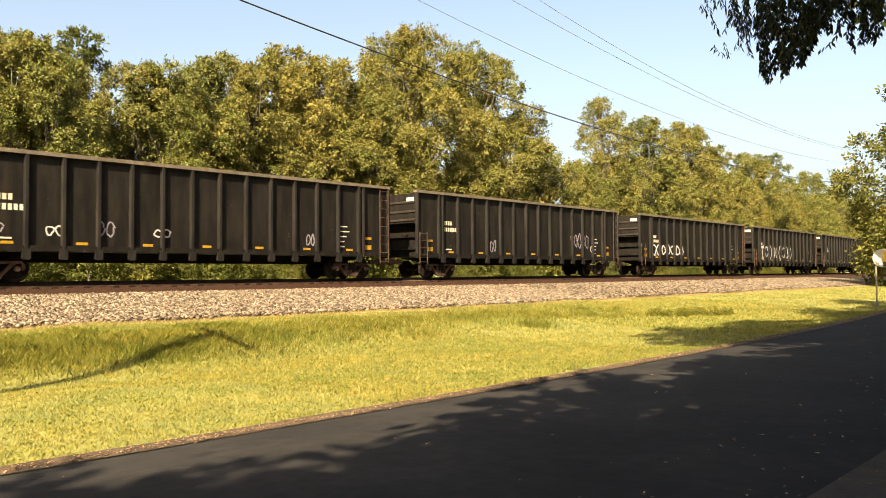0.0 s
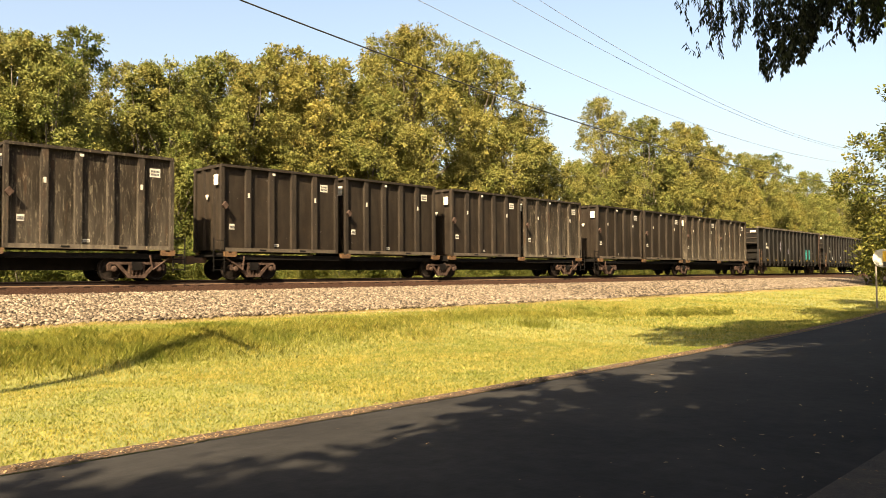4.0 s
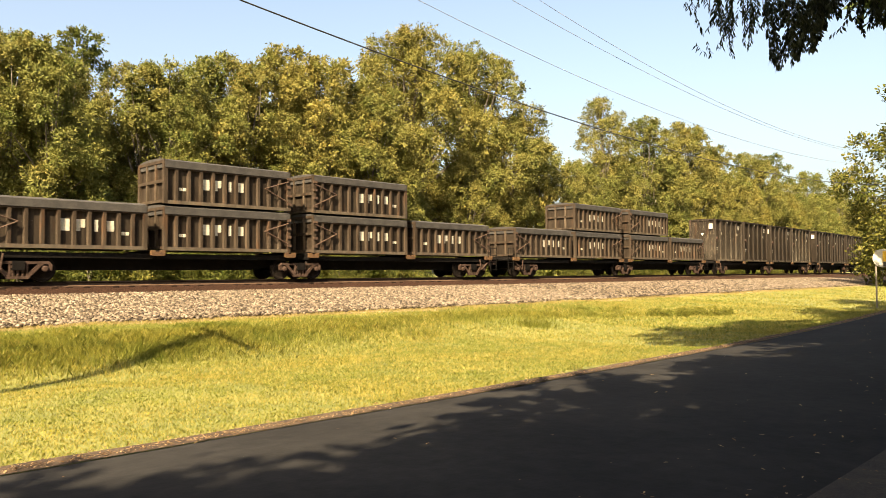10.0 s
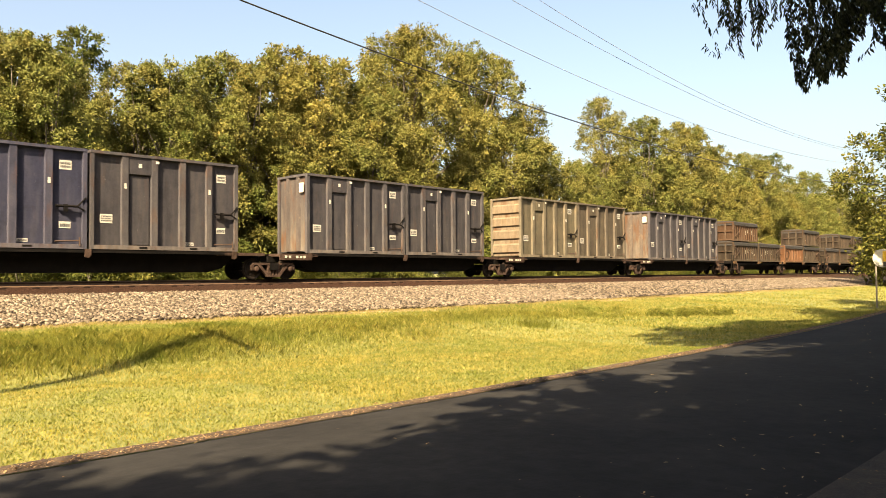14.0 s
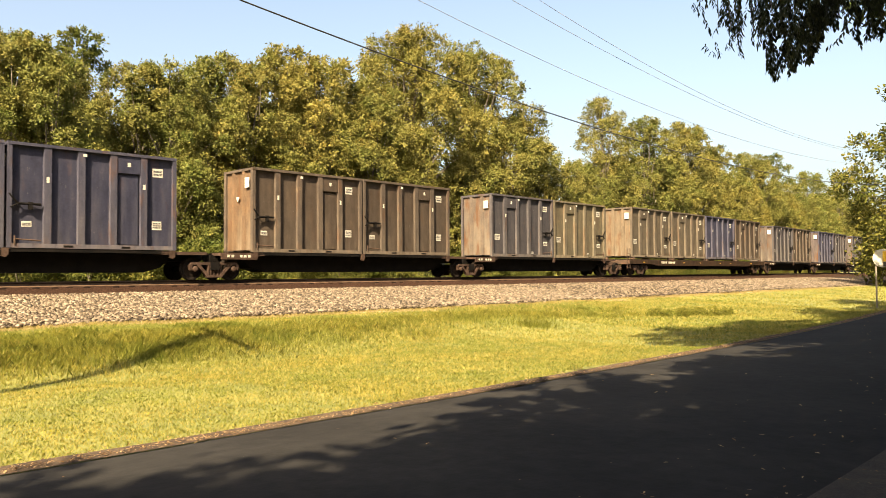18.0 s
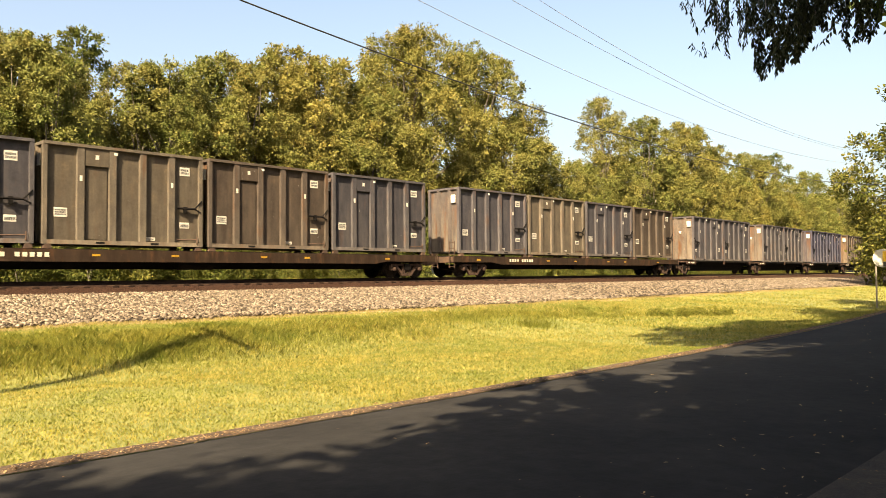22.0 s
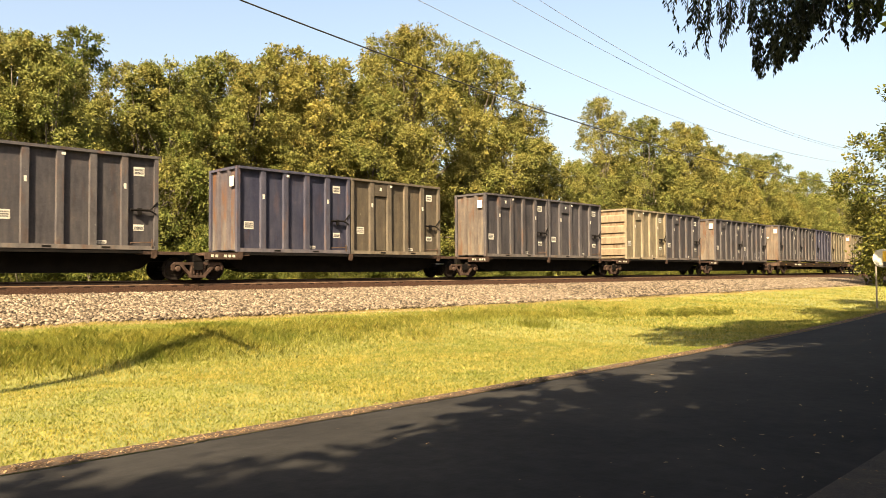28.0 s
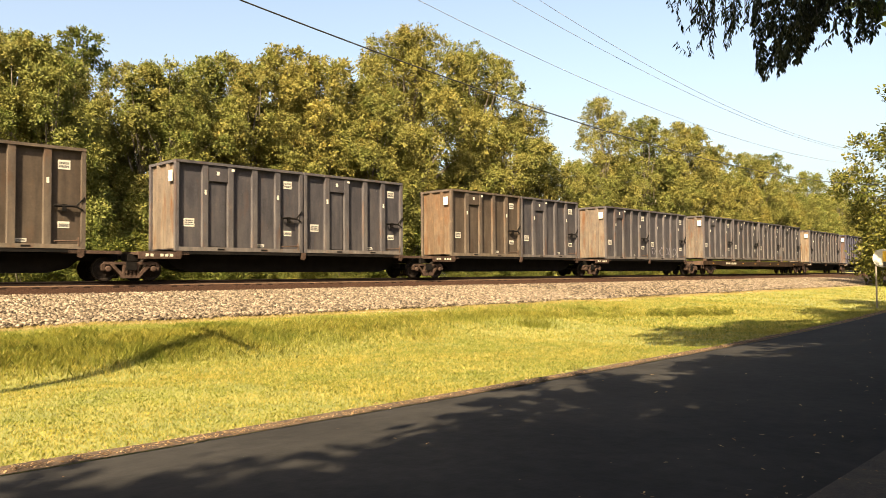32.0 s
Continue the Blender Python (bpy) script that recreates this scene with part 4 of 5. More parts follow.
    for px in (-hl + 0.15 + step, hl - 0.15 - step):
        part("reflector", Mesh().box(px - 0.045, px + 0.045, -hw + 0.0, -hw + 0.012, 2.35, 2.55), WHITE, ob, "small white reflective sticker")
    part("end_plate", Mesh().box(-hl - 0.012, -hl + 0.0, -0.95, -0.6, 2.85, 3.3), WHITE, ob, "white end plate") if kind in "KBAN" else None
    part("end_plate", Mesh().slab([(0.0, 2.25), (0.12, 2.42), (0.12, 2.48), (-0.12, 2.48), (-0.12, 2.42)], 0, -hl - 0.006, -hl + 0.004), WHITE, ob, "small white shield plate") if kind in "KB" else None
    part("reflector", Mesh().box(-0.55, -0.42, -hw + 0.0, -hw + 0.012, HIGH - 0.3, HIGH - 0.2), WHITE, ob, "small white reflective sticker")
    return ob


class Stencil:
    """The outline of a worn stencil mark as a list of small boxes."""

    def __init__(self, boxes):
        self.boxes = boxes

    def copy_at(self, x, y, z):
        m = Mesh()
        for a, b, c, d in self.boxes:
            m.box(x - 0.17 + 0.34 * a, x - 0.17 + 0.34 * b, y, y + 0.012, z + 0.44 * c, z + 0.44 * d)
        return m


STENCIL = [Stencil([(0, 0.9, 0.0, 1.0)]), Stencil([(0, 0.9, 0.3, 1.0), (0.0, 0.4, 0.0, 0.3)]), Stencil([(0.3, 0.7, 0, 1)]), Stencil([(0.05, 0.85, 0.05, 0.95)])]


def half_container(rods_side=1):
    """A low ribbed container with cream stencilled blocks, tie rods at both ends."""
    ob = thing("half_height_container", "low dark ribbed steel container with cream stencil marks", "container", "low containers on the train")
    hw, hl, hi = WID / 2, 2.99, 1.76
    part("body", Mesh().box(-hl + 0.11, hl - 0.11, -hw + 0.12, hw - 0.12, 0.05, hi - 0.13), PAINT, ob)
    n = 7
    part("cover", Mesh().slab([(-hw - 0.02, hi - 0.3)] + [(-(hw + 0.015) * math.cos(math.pi * i / n), hi - 0.02 + 0.14 * math.sin(math.pi * i / n)) for i in range(n + 1)] + [(hw + 0.02, hi - 0.3)], 0, -hl + 0.04, hl - 0.04), TARP, ob, "dark grey tarpaulin cover")
    for sx in (-1, 1):
        for sy in (-1, 1):
            part("corner_post", Mesh().box(*sorted((sx * hl, sx * (hl - 0.16))), *sorted((sy * hw, sy * (hw - 0.16))), 0, hi), PAINT_FRAME, ob)
    for sy in (-1, 1):
        part("top_rail", Mesh().box(-hl + 0.16, hl - 0.16, *sorted((sy * (hw - 0.01), sy * (hw - 0.11))), hi - 0.36, hi - 0.31), PAINT_FRAME, ob)
        part("bottom_rail", Mesh().box(-hl + 0.16, hl - 0.16, *sorted((sy * hw, sy * (hw - 0.16))), 0, 0.14), PAINT_FRAME, ob)
        for i in range(10):
            x = -hl + 0.55 + i * (2 * hl - 1.1) / 9
            part("rib", Mesh().slab([(x - 0.09, sy * (hw - 0.13)), (x - 0.055, sy * (hw - 0.01)), (x + 0.055, sy * (hw - 0.01)), (x + 0.09, sy * (hw - 0.13))], 2, 0.14, hi - 0.37), PAINT_FRAME, ob)
    for sx in (-1, 1):
        for zz in (0.05, 0.85, hi - 0.13):
            part("end_rail", Mesh().box(*sorted((sx * hl, sx * (hl - 0.1))), -hw + 0.16, hw - 0.16, zz, zz + 0.12), PAINT_FRAME, ob)
        for yy in (-0.4, 0.4):
            part("end_rib", Mesh().box(*sorted((sx * (hl - 0.01), sx * (hl - 0.11))), yy - 0.06, yy + 0.06, 0.17, hi - 0.13), PAINT_FRAME, ob)
    # cream stencil blocks between the ribs
    for i in range(4):
        x = -hl + 0.55 + ((2.5 if rods_side > 0 else 4.5) + i) * (2 * hl - 1.1) / 9 - 0.01
        part("stencil_block", STENCIL[i].copy_at(x, -hw + 0.108, 0.66), CREAM, ob, "worn cream stencil mark")
    for x in ((-hl + 0.75, -hl + 0.92) if rods_side > 0 else (hl - 0.92, hl - 0.75)):
        part("stencil_mark", Mesh().box(x - 0.06, x + 0.07, -hw + 0.105, -hw + 0.12, 0.55, 0.68), CREAM, ob, "small cream stencil mark")
    rods = Mesh()
    for z0, z1 in ((0.35, 1.32), (1.45, 0.36)):
        rods.tube((rods_side * (hl - 1.35), -hw - 0.02, 0.92), (rods_side * (hl - 0.1), -hw - 0.03, z1), 0.03, 0.03, 6)
    for k in range(4):
        rods.box(*sorted((rods_side * (hl - 0.2), rods_side * (hl + 0.01))), -hw - 0.05, -hw - 0.012, 0.25 + 0.38 * k, 0.36 + 0.38 * k)
    part("latch", rods, RUST, ob, "rusty diagonal latch rods")
    return ob


def wheelset(parent, x):
    m = Mesh()
    for sy in (-1, 1):
        rings = [(0.0, 0.1), (0.0, 0.12), (0.03, 0.36), (-0.01, 0.4), (-0.01, 0.455), (0.085, 0.46), (0.1, 0.49), (0.13, 0.49), (0.13, 0.38), (0.09, 0.14), (0.14, 0.12), (0.14, 0.09)]
        rings = [(y - 0.06, r) for y, r in rings]
        if sy > 0:
            rings = [(-y, r) for y, r in rings]
        m.lathe(rings, sy * 0.76, 24)
        # raised bosses let the turning show
        for k in range(3):
            a = k * 2.094
            m.box(math.cos(a) * 0.25 - 0.03, math.cos(a) * 0.25 + 0.03, sy * 0.81 - 0.015, sy * 0.81 + 0.015, math.sin(a) * 0.25 - 0.03, math.sin(a) * 0.25 + 0.03)
    m.tube((0, -1.02, 0), (0, 1.02, 0), 0.075, 0.075, 10)
    return part("wheelset", m, WHEEL, parent, "dark steel wheels on an axle", (x, 0, 0))




def build_bogie():
    """A freight bogie, its origin at axle height. The bolster carries frames and wheelsets."""
    b = new("bogie", Mesh().box(-0.2, 0.2, -1.15, 1.15, -0.05, 0.28).data("bogie", DARK))
    for sy in (-1, 1):
        f = Mesh()
        # a straight top chord, sloping ends over the axle boxes and two diagonals down to the spring seat
        y0, y1 = sorted((sy * 0.95, sy * 1.1))
        f.slab([(-1.0, 0.17), (-1.0, 0.27), (1.0, 0.27), (1.0, 0.17)], 1, y0, y1)
        for sx in (-1, 1):
            f.slab([(sx * 1.0, 0.27), (sx * 1.13, 0.14), (sx * 1.1, -0.06), (sx * 1.02, -0.06), (sx * 1.0, 0.17)], 1, y0, y1)
            f.slab([(sx * 0.86, 0.2), (sx * 0.36, -0.3), (sx * 0.24, -0.26), (sx * 0.68, 0.2)], 1, y0, y1)
            f.slab([(sx * 0.31, 0.2), (sx * 0.31, -0.26), (sx * 0.25, -0.26), (sx * 0.25, 0.2)], 1, y0, y1)
        f.slab([(-0.4, -0.26), (-0.34, -0.36), (0.34, -0.36), (0.4, -0.26)], 1, y0, y1)
        part("side_frame", f, TRUCK, b, "dusty cast steel side frame")
        part("bolster_end", Mesh().box(-0.24, 0.24, sy * 1.03 - 0.08, sy * 1.03 + 0.08, 0.02, 0.13), TRUCK, b)
        coil = Mesh()
        for x in (-0.16, 0.0, 0.16):
            for k in range(6):
                coil.tube((x, sy * 1.03, -0.26 + 0.047 * k), (x, sy * 1.03, -0.233 + 0.047 * k), 0.07, 0.07, 8)
            coil.tube((x, sy * 1.03, -0.26), (x, sy * 1.03, 0.02), 0.05, 0.05, 8)
        part("spring_nest", coil, TRUCK, b, "nest of coil springs")
        for sx in (-1, 1):
            part("axle_box", Mesh().lathe([(0, 0.115), (-0.06, 0.115), (-0.09, 0.07)] if sy < 0 else [(0, 0.115), (0.06, 0.115), (0.09, 0.07)], sy * 1.08, 12, (sx * 0.88, 0.0)), TRUCK, b)
    wheelset(b, -0.88)
    wheelset(b, 0.88)
    return b


AXLE = 0.46


def give_bogies(car, places):
    for x in places:
        b = copy_thing(BOGIE, pose(x, 0, AXLE))
        b.parent = car


def ladder(name, x, y, z0, z1, parent, rungs=4, w=0.4, mat=RUST):
    m = Mesh()
    for k in (-w / 2, w / 2):
        m.box(x + k - 0.02, x + k + 0.02, y - 0.02, y + 0.02, z0, z1)
    for i in range(rungs):
        z = z0 + 0.08 + (z1 - z0 - 0.16) * i / (rungs - 1)
        m.box(x - w / 2, x + w / 2, y - 0.018, y + 0.012, z - 0.015, z + 0.015)
    return part(name, m, mat, parent)


def coupler(car, x, sx):
    m = Mesh().box(*sorted((x, x + sx * 0.7)), -0.09, 0.09, 0.72, 0.95)
    m.slab([(x + sx * 0.6, -0.16), (x + sx * 0.95, -0.2), (x + sx * 1.0, 0.02), (x + sx * 0.8, 0.18), (x + sx * 0.6, 0.16)], 2, 0.68, 1.0)
    part("coupler", m, RUST, car, "rusty knuckle coupler")


def spine_unit(length):
    """A low spine platform for two tall containers, with end platforms over the bogie it shares with its neighbour."""
    ob = thing("spine_car", "low dark steel spine car carrying two tall containers", "rail car", "spine cars of the train")
    hl = length / 2
    part("centre_sill", Mesh().slab([(-hl + 1.2, 1.05), (-hl + 1.9, 0.5), (-hl + 2.6, 0.32), (hl - 2.6, 0.32), (hl - 1.9, 0.5), (hl - 1.2, 1.05)], 1, -0.5, 0.5), DARK, ob)
    part("end_sill", Mesh().box(-hl, hl, -0.32, 0.32, 0.78, 1.06), DARK, ob)
    for sy in (-1, 1):
        part("side_sill", Mesh().box(-6.2, 6.2, *sorted((sy * 1.1, sy * 1.2)), 1.06, DECK - 0.008), DARK, ob)
    for sx in (-1, 1):
        part("end_platform", Mesh().box(*sorted((sx * 5.6, sx * (hl - 0.2))), -1.2, 1.2, 1.03, 1.15), TRUCK, ob, "dusty steel end platform")
    for sy in (-1, 1):
        plate = part("side_plate", Mesh().box(-hl + 0.02, -hl + 1.75, *sorted((sy * 1.205, sy * 1.25)), 0.86, 1.12), TRUCK, ob, "dusty side plate with worn marks")
        for k in range(6):
            part("lettering", Mesh().box(-hl + 0.3 + 0.2 * k, -hl + 0.42 + 0.2 * k, *sorted((sy * 1.25, sy * 1.258)), 0.95, 1.06), CREAM, plate) if k != 2 else None
    for x in (-6.05, 0, 6.05):
        for sy in (-1, 1):
            part("pedestal", Mesh().slab([(x - 0.12, DECK - 0.006), (x + 0.12, DECK - 0.006), (x + 0.1, 0.95), (x + 0.02, 0.86), (x - 0.1, 0.9)], 1, *sorted((sy * 1.12, sy * 1.24))), TRUCK, ob)
    return ob


def flat_car():
    """A long flat car with deep rusty side sills, two bogies of its own, ladders and couplers."""
    ob = thing("flat_car", "long rusty-brown steel flat car carrying four tall containers", "rail car", "flat cars of the train")
    hl = 13.35
    part("deck", Mesh().box(-hl, hl, -1.16, 1.16, 1.05, DECK - 0.006), DARK, ob)
    for sy in (-1, 1):
        sill = part("side_sill", Mesh().slab([(-hl, DECK - 0.03), (hl, DECK - 0.03), (hl, 0.84), (hl - 3.4, 0.84), (hl - 4.2, 0.72), (-hl + 4.2, 0.72), (-hl + 3.4, 0.84), (-hl, 0.84)], 1, *sorted((sy * 1.2, sy * 1.28))), PAINT_SILL, ob, "rusty brown side sill with worn lettering")
        coloured(sill, (0.02, 0.0125, 0.0085))
        if sy > 0:
            continue
        for k in (0, 1, 2, 3, 5, 6, 7, 8, 9):
            part("lettering", Mesh().box(-8.4 + 0.24 * k, -8.25 + 0.24 * k, *sorted((sy * 1.28, sy * 1.292)), 0.89, 1.05), CREAM, sill)
        for x in (-11.4, -4.6, -1.5, 2.6, 4.9, 9.8):
            part("reflector", Mesh().box(x, x + 0.3, *sorted((sy * 1.28, sy * 1.292)), 0.93, 1.01), YELLOW, sill, "yellow reflective strip")
    part("centre_sill", Mesh().slab([(-hl + 0.4, 1.05), (-hl + 3.9, 0.45), (hl - 3.9, 0.45), (hl - 0.4, 1.05)], 1, -0.35, 0.35), DARK, ob)
    for x in [(i - 1.5) * 6.44 + e for i in range(4) for e in (-2.9, 2.9)]:
        for sy in (-1, 1):
            part("pedestal", Mesh().slab([(x - 0.16, DECK - 0.008), (x - 0.1, FLAT_DECK - 0.004), (x + 0.1, FLAT_DECK - 0.004), (x + 0.16, DECK - 0.008)], 1, *sorted((sy * 0.98, sy * 1.2))), RUST, ob, "rusty container pedestal")
    for x in (-7, -4.4, -1.5, 1.5, 4.4, 7):
        part("cross_member", Mesh().box(x - 0.06, x + 0.06, -1.15, 1.15, 0.72, 1.05), DARK, ob)
    part("brake_reservoir", Mesh().tube((-1.0, -0.75, 0.62), (0.5, -0.75, 0.62), 0.2, 0.2, 12), DARK, ob)
    for sx in (-1, 1):
        part("end_beam", Mesh().box(*sorted((sx * hl, sx * (hl + 0.1))), -1.28, 1.28, 0.82, 1.14), RUST, ob)
        coupler(ob, sx * (hl + 0.1), sx)
    ladder("ladder", -hl - 0.06, -1.2, 0.5, 2.0, ob, 5, 0.42)
    ladder("ladder", hl + 0.06, -1.2, 0.5, 1.3, ob, 3, 0.42)
    give_bogies(ob, (-hl + 1.9, hl - 1.9))
    return ob


def articulated_set(bogies=True):
    """A two-unit low platform car with three bogies, orange pedestals and end ladders."""
    ob = thing("platform_car", "two-unit low dark platform car with orange container pedestals", "rail car", "platform cars of the train")
    hl = 13.25
    for sx in (-1, 1):
        c = sx * 6.85
        part("centre_sill", Mesh().slab([(c - 6.3, 1.0), (c - 6.0, 0.62), (c - 4.6, 0.42), (c + 4.6, 0.42), (c + 6.0, 0.62), (c + 6.3, 1.0)], 1, -0.45, 0.45), DARK, ob)
        for sy in (-1, 1):
            part("side_sill", Mesh().box(c - 6.3, c + 6.3, *sorted((sy * 0.95, sy * 1.05)), 0.86, 1.06), DARK, ob)
        for x in (c - 6.2, c, c + 6.2):
            part("cross_arm", Mesh().box(x - 0.18, x + 0.18, -1.12, 1.12, 0.9, DECK - 0.007), DARK, ob)
            for sy in (-1, 1):
                part("pedestal", Mesh().slab([(x - 0.3, DECK - 0.006), (x - 0.1, DECK - 0.006), (x - 0.1, DECK - 0.06), (x + 0.1, DECK - 0.06), (x + 0.1, DECK - 0.006), (x + 0.3, DECK - 0.006), (x + 0.28, 1.0), (x + 0.22, 0.97), (x - 0.22, 0.97), (x - 0.28, 1.0)], 1, *sorted((sy * 1.13, sy * 1.25))), ORANGE, ob, "orange container pedestal")
        part("end_platform", Mesh().box(*sorted((sx * (hl - 0.2), sx * (hl + 0.5))), -1.1, 1.1, 0.98, 1.06), DARK, ob)
        ladder("ladder", sx * (hl + 0.3), -1.15, 0.35, 1.75, ob, 4, 0.5, DARK)
        coupler(ob, sx * (hl + 0.3), sx)
        brace = Mesh().tube((sx * (hl + 0.05), -1.1, 1.0), (sx * (hl - 0.8), -1.18, 0.42), 0.035, 0.035, 6)
        brace.tube((sx * (hl - 0.8), -1.18, 0.42), (sx * (hl - 0.9), -1.15, 1.0), 0.035, 0.035, 6)
        part("step", brace, TRUCK, ob)
    give_bogies(ob, (-hl + 1.4, 0, hl - 1.4))
    return ob


def scrawl(parent, x, z, w, h, y, mat, seed, strokes=3, thick=0.03, name="graffiti"):
    """Loose spray-painted loops, no letters, flat on the side facing -y."""
    g = np.random.default_rng(seed)
    m = Mesh()
    for k in range(strokes):
        cx = x + w * (k + 0.5) / strokes
        pts = []
        for i in range(9):
            a = i * 0.8 + g.uniform(-0.3, 0.3)
            pts.append((cx + math.cos(a) * w / strokes * g.uniform(0.25, 0.55), z + h * (0.5 + 0.5 * math.sin(a) * g.uniform(0.6, 1.0))))
        for (a0, b0), (a1, b1) in zip(pts, pts[1:]):
            dx, dz = a1 - a0, b1 - b0
            ln = math.hypot(dx, dz) or 1
            nx, nz = -dz / ln * thick, dx / ln * thick
            m.slab([(a0 + nx, b0 + nz), (a0 - nx, b0 - nz), (a1 - nx, b1 - nz), (a1 + nx, b1 + nz)], 1, y - 0.006, y)
    return part(name, m, mat, parent, "loose spray-painted scrawl")


def gondola():
    """A long high-sided gondola with many side posts."""
    ob = thing("gondola_car", "black high-sided gondola car with many side posts and scuffed lettering", "rail car", "gondola cars of the train")
    hl, hw, top, low = 10.05, 1.5, 4.62, 1.12
    coloured(part("body", Mesh().box(-hl + 0.5, hl - 0.5, -hw + 0.15, hw - 0.15, low, top - 0.45), PAINT_BLACK, ob), (0.0064, 0.0059, 0.0055))
    for sy in (-1, 1):
        coloured(part("upper_side", Mesh().box(-hl + 0.12, hl - 0.12, *sorted((sy * (hw - 0.148), sy * (hw - 0.17))), low + 0.1, top - 0.1), PAINT_BLACK, ob), (0.0064, 0.0059, 0.0055))
    for sy in (-1, 1):
        coloured(part("top_chord", Mesh().box(-hl, hl, *sorted((sy * hw, sy * (hw - 0.17))), top - 0.14, top), PAINT_FRAME, ob, "pale scuffed top edge"), (0.09, 0.077, 0.06))
        coloured(part("side_sill", Mesh().box(-hl, hl, *sorted((sy * (hw - 0.03), sy * (hw - 0.17))), low - 0.04, low + 0.16), PAINT_BLACK, ob), (0.0064, 0.0059, 0.0055))
        gap = (2 * hl - 4.0) / 13
        for x in [-hl + 0.1, -hl + 1.72, hl - 1.72, hl - 0.1] + [-hl + 2.0 + gap * i for i in range(14)]:
            foot = low - 0.1 if abs(x) > hl - 1.8 else low - 0.04
            coloured(part("side_post", Mesh().slab([(x - 0.085, sy * (hw - 0.15)), (x - 0.05, sy * hw), (x + 0.05, sy * hw), (x + 0.085, sy * (hw - 0.15))], 2, foot, top - 0.14), PAINT_BLACK, ob), (0.0092, 0.009, 0.0091))
        for i in range(14):
            x = -hl + 2.0 + gap * i
            if sy > 0:
                break
            foot = Mesh().slab([(x - 0.14, low + 0.04), (x - 0.14, low - 0.3), (x - 0.1, low - 0.34), (x + 0.1, low - 0.34), (x + 0.14, low - 0.3), (x + 0.14, low + 0.04)], 1, *sorted((sy * (hw + 0.012), sy * (hw - 0.14))))
            coloured(part("post_foot", foot, PAINT_BLACK, ob), (0.0105, 0.0099, 0.0096))
        for i in range(0, 13 if sy < 0 else 0, 2):
            x = -hl + 2.0 + (i + 0.5) * gap
            part("reflector", Mesh().box(x - 0.2, x + 0.2, *sorted((sy * (hw - 0.028), sy * (hw - 0.016))), low + 0.2, low + 0.3), YELLOW, ob, "faded yellow reflective strip")
    part("load_cover", Mesh().box(-hl + 0.55, hl - 0.55, -hw + 0.18, hw - 0.18, top - 0.5, top - 0.42), DARK, ob)
    for sx in (-1, 1):
        for k, z in enumerate((1.5, 2.15)):
            coloured(part("end_rib", Mesh().box(*sorted((sx * (hl - 0.5), sx * (hl - 0.36))), -hw + 0.2, hw - 0.2, z, z + 0.16), PAINT_BLACK, ob), (0.0064, 0.0059, 0.0055))
        for z in (2.95, 3.4, 3.9):
            coloured(part("end_rib", Mesh().slab([(sx * (hl - 0.1), z), (sx * (hl - 0.0), z + 0.06), (sx * (hl - 0.0), z + 0.14), (sx * (hl - 0.1), z + 0.2)], 1, -hw + 0.17, hw - 0.17), PAINT_BLACK, ob), (0.02, 0.017, 0.015))
        coloured(part("end_sheet", Mesh().box(*sorted((sx * (hl - 0.05), sx * (hl - 0.1))), -hw + 0.17, hw - 0.17, 2.9, top - 0.14), PAINT_BLACK, ob), (0.0064, 0.0059, 0.0055))
        ladder("ladder", sx * (hl - 0.45), -hw - 0.03, 0.75, top - 0.2 if sx > 0 else 2.4, ob, 9 if sx > 0 else 5, 0.55, TRUCK)
        coupler(ob, sx * (hl - 0.2), sx)
    part("underframe", Mesh().slab([(-hl + 0.3, 1.08), (-hl + 3.2, 0.7), (hl - 3.2, 0.7), (hl - 0.3, 1.08)], 1, -0.4, 0.4), DARK, ob)
    # worn lettering and number panels as plain bars
    for row, (z, w) in enumerate(((2.85, 0.13), (2.5, 0.12))):
        txt = Mesh()
        for k in range(4 + 2 * row):
            txt.box(-hl + 2.12 + k * 0.185, -hl + 2.12 + k * 0.185 + w, -hw + 0.138, -hw + 0.146, z, z + 0.22)
        part("lettering", txt, CREAM, ob, "worn white lettering blocks")
    for r in range(5):
        part("lettering", Mesh().box(hl - 3.2, hl - 3.2 + random.uniform(0.35, 0.7), -hw + 0.138, -hw + 0.146, 1.5 + r * 0.24, 1.56 + r * 0.24), CREAM, ob)
    part("lettering", Mesh().box(-hl + 2.3, -hl + 2.8, -hw + 0.138, -hw + 0.146, 1.5, 1.56), CREAM, ob)
    part("end_lettering", Mesh().box(-hl - 0.0, -hl + 0.01, -1.25, -0.7, 4.05, 4.25), CREAM, ob)
    part("warning_mark", Mesh().box(-hl + 0.9, -hl + 1.3, -hw + 0.136, -hw + 0.146, 1.9, 2.02), YELLOW, ob, "scuffed yellow warning mark")
    part("warning_mark", Mesh().box(hl - 1.6, hl - 1.15, -hw + 0.136, -hw + 0.146, 1.4, 1.62), YELLOW, ob, "scuffed yellow warning mark")
    part("warning_mark", Mesh().box(hl - 1.6, hl - 1.15, -hw + 0.136, -hw + 0.146, 1.9, 2.02), YELLOW, ob, "scuffed yellow warning mark")
    part("warning_mark", Mesh().box(-hl + 0.9, -hl + 1.3, -hw + 0.136, -hw + 0.146, 1.4, 1.62), YELLOW, ob, "scuffed yellow warning mark")
    give_bogies(ob, (-hl + 2.2, hl - 2.2))
    return ob


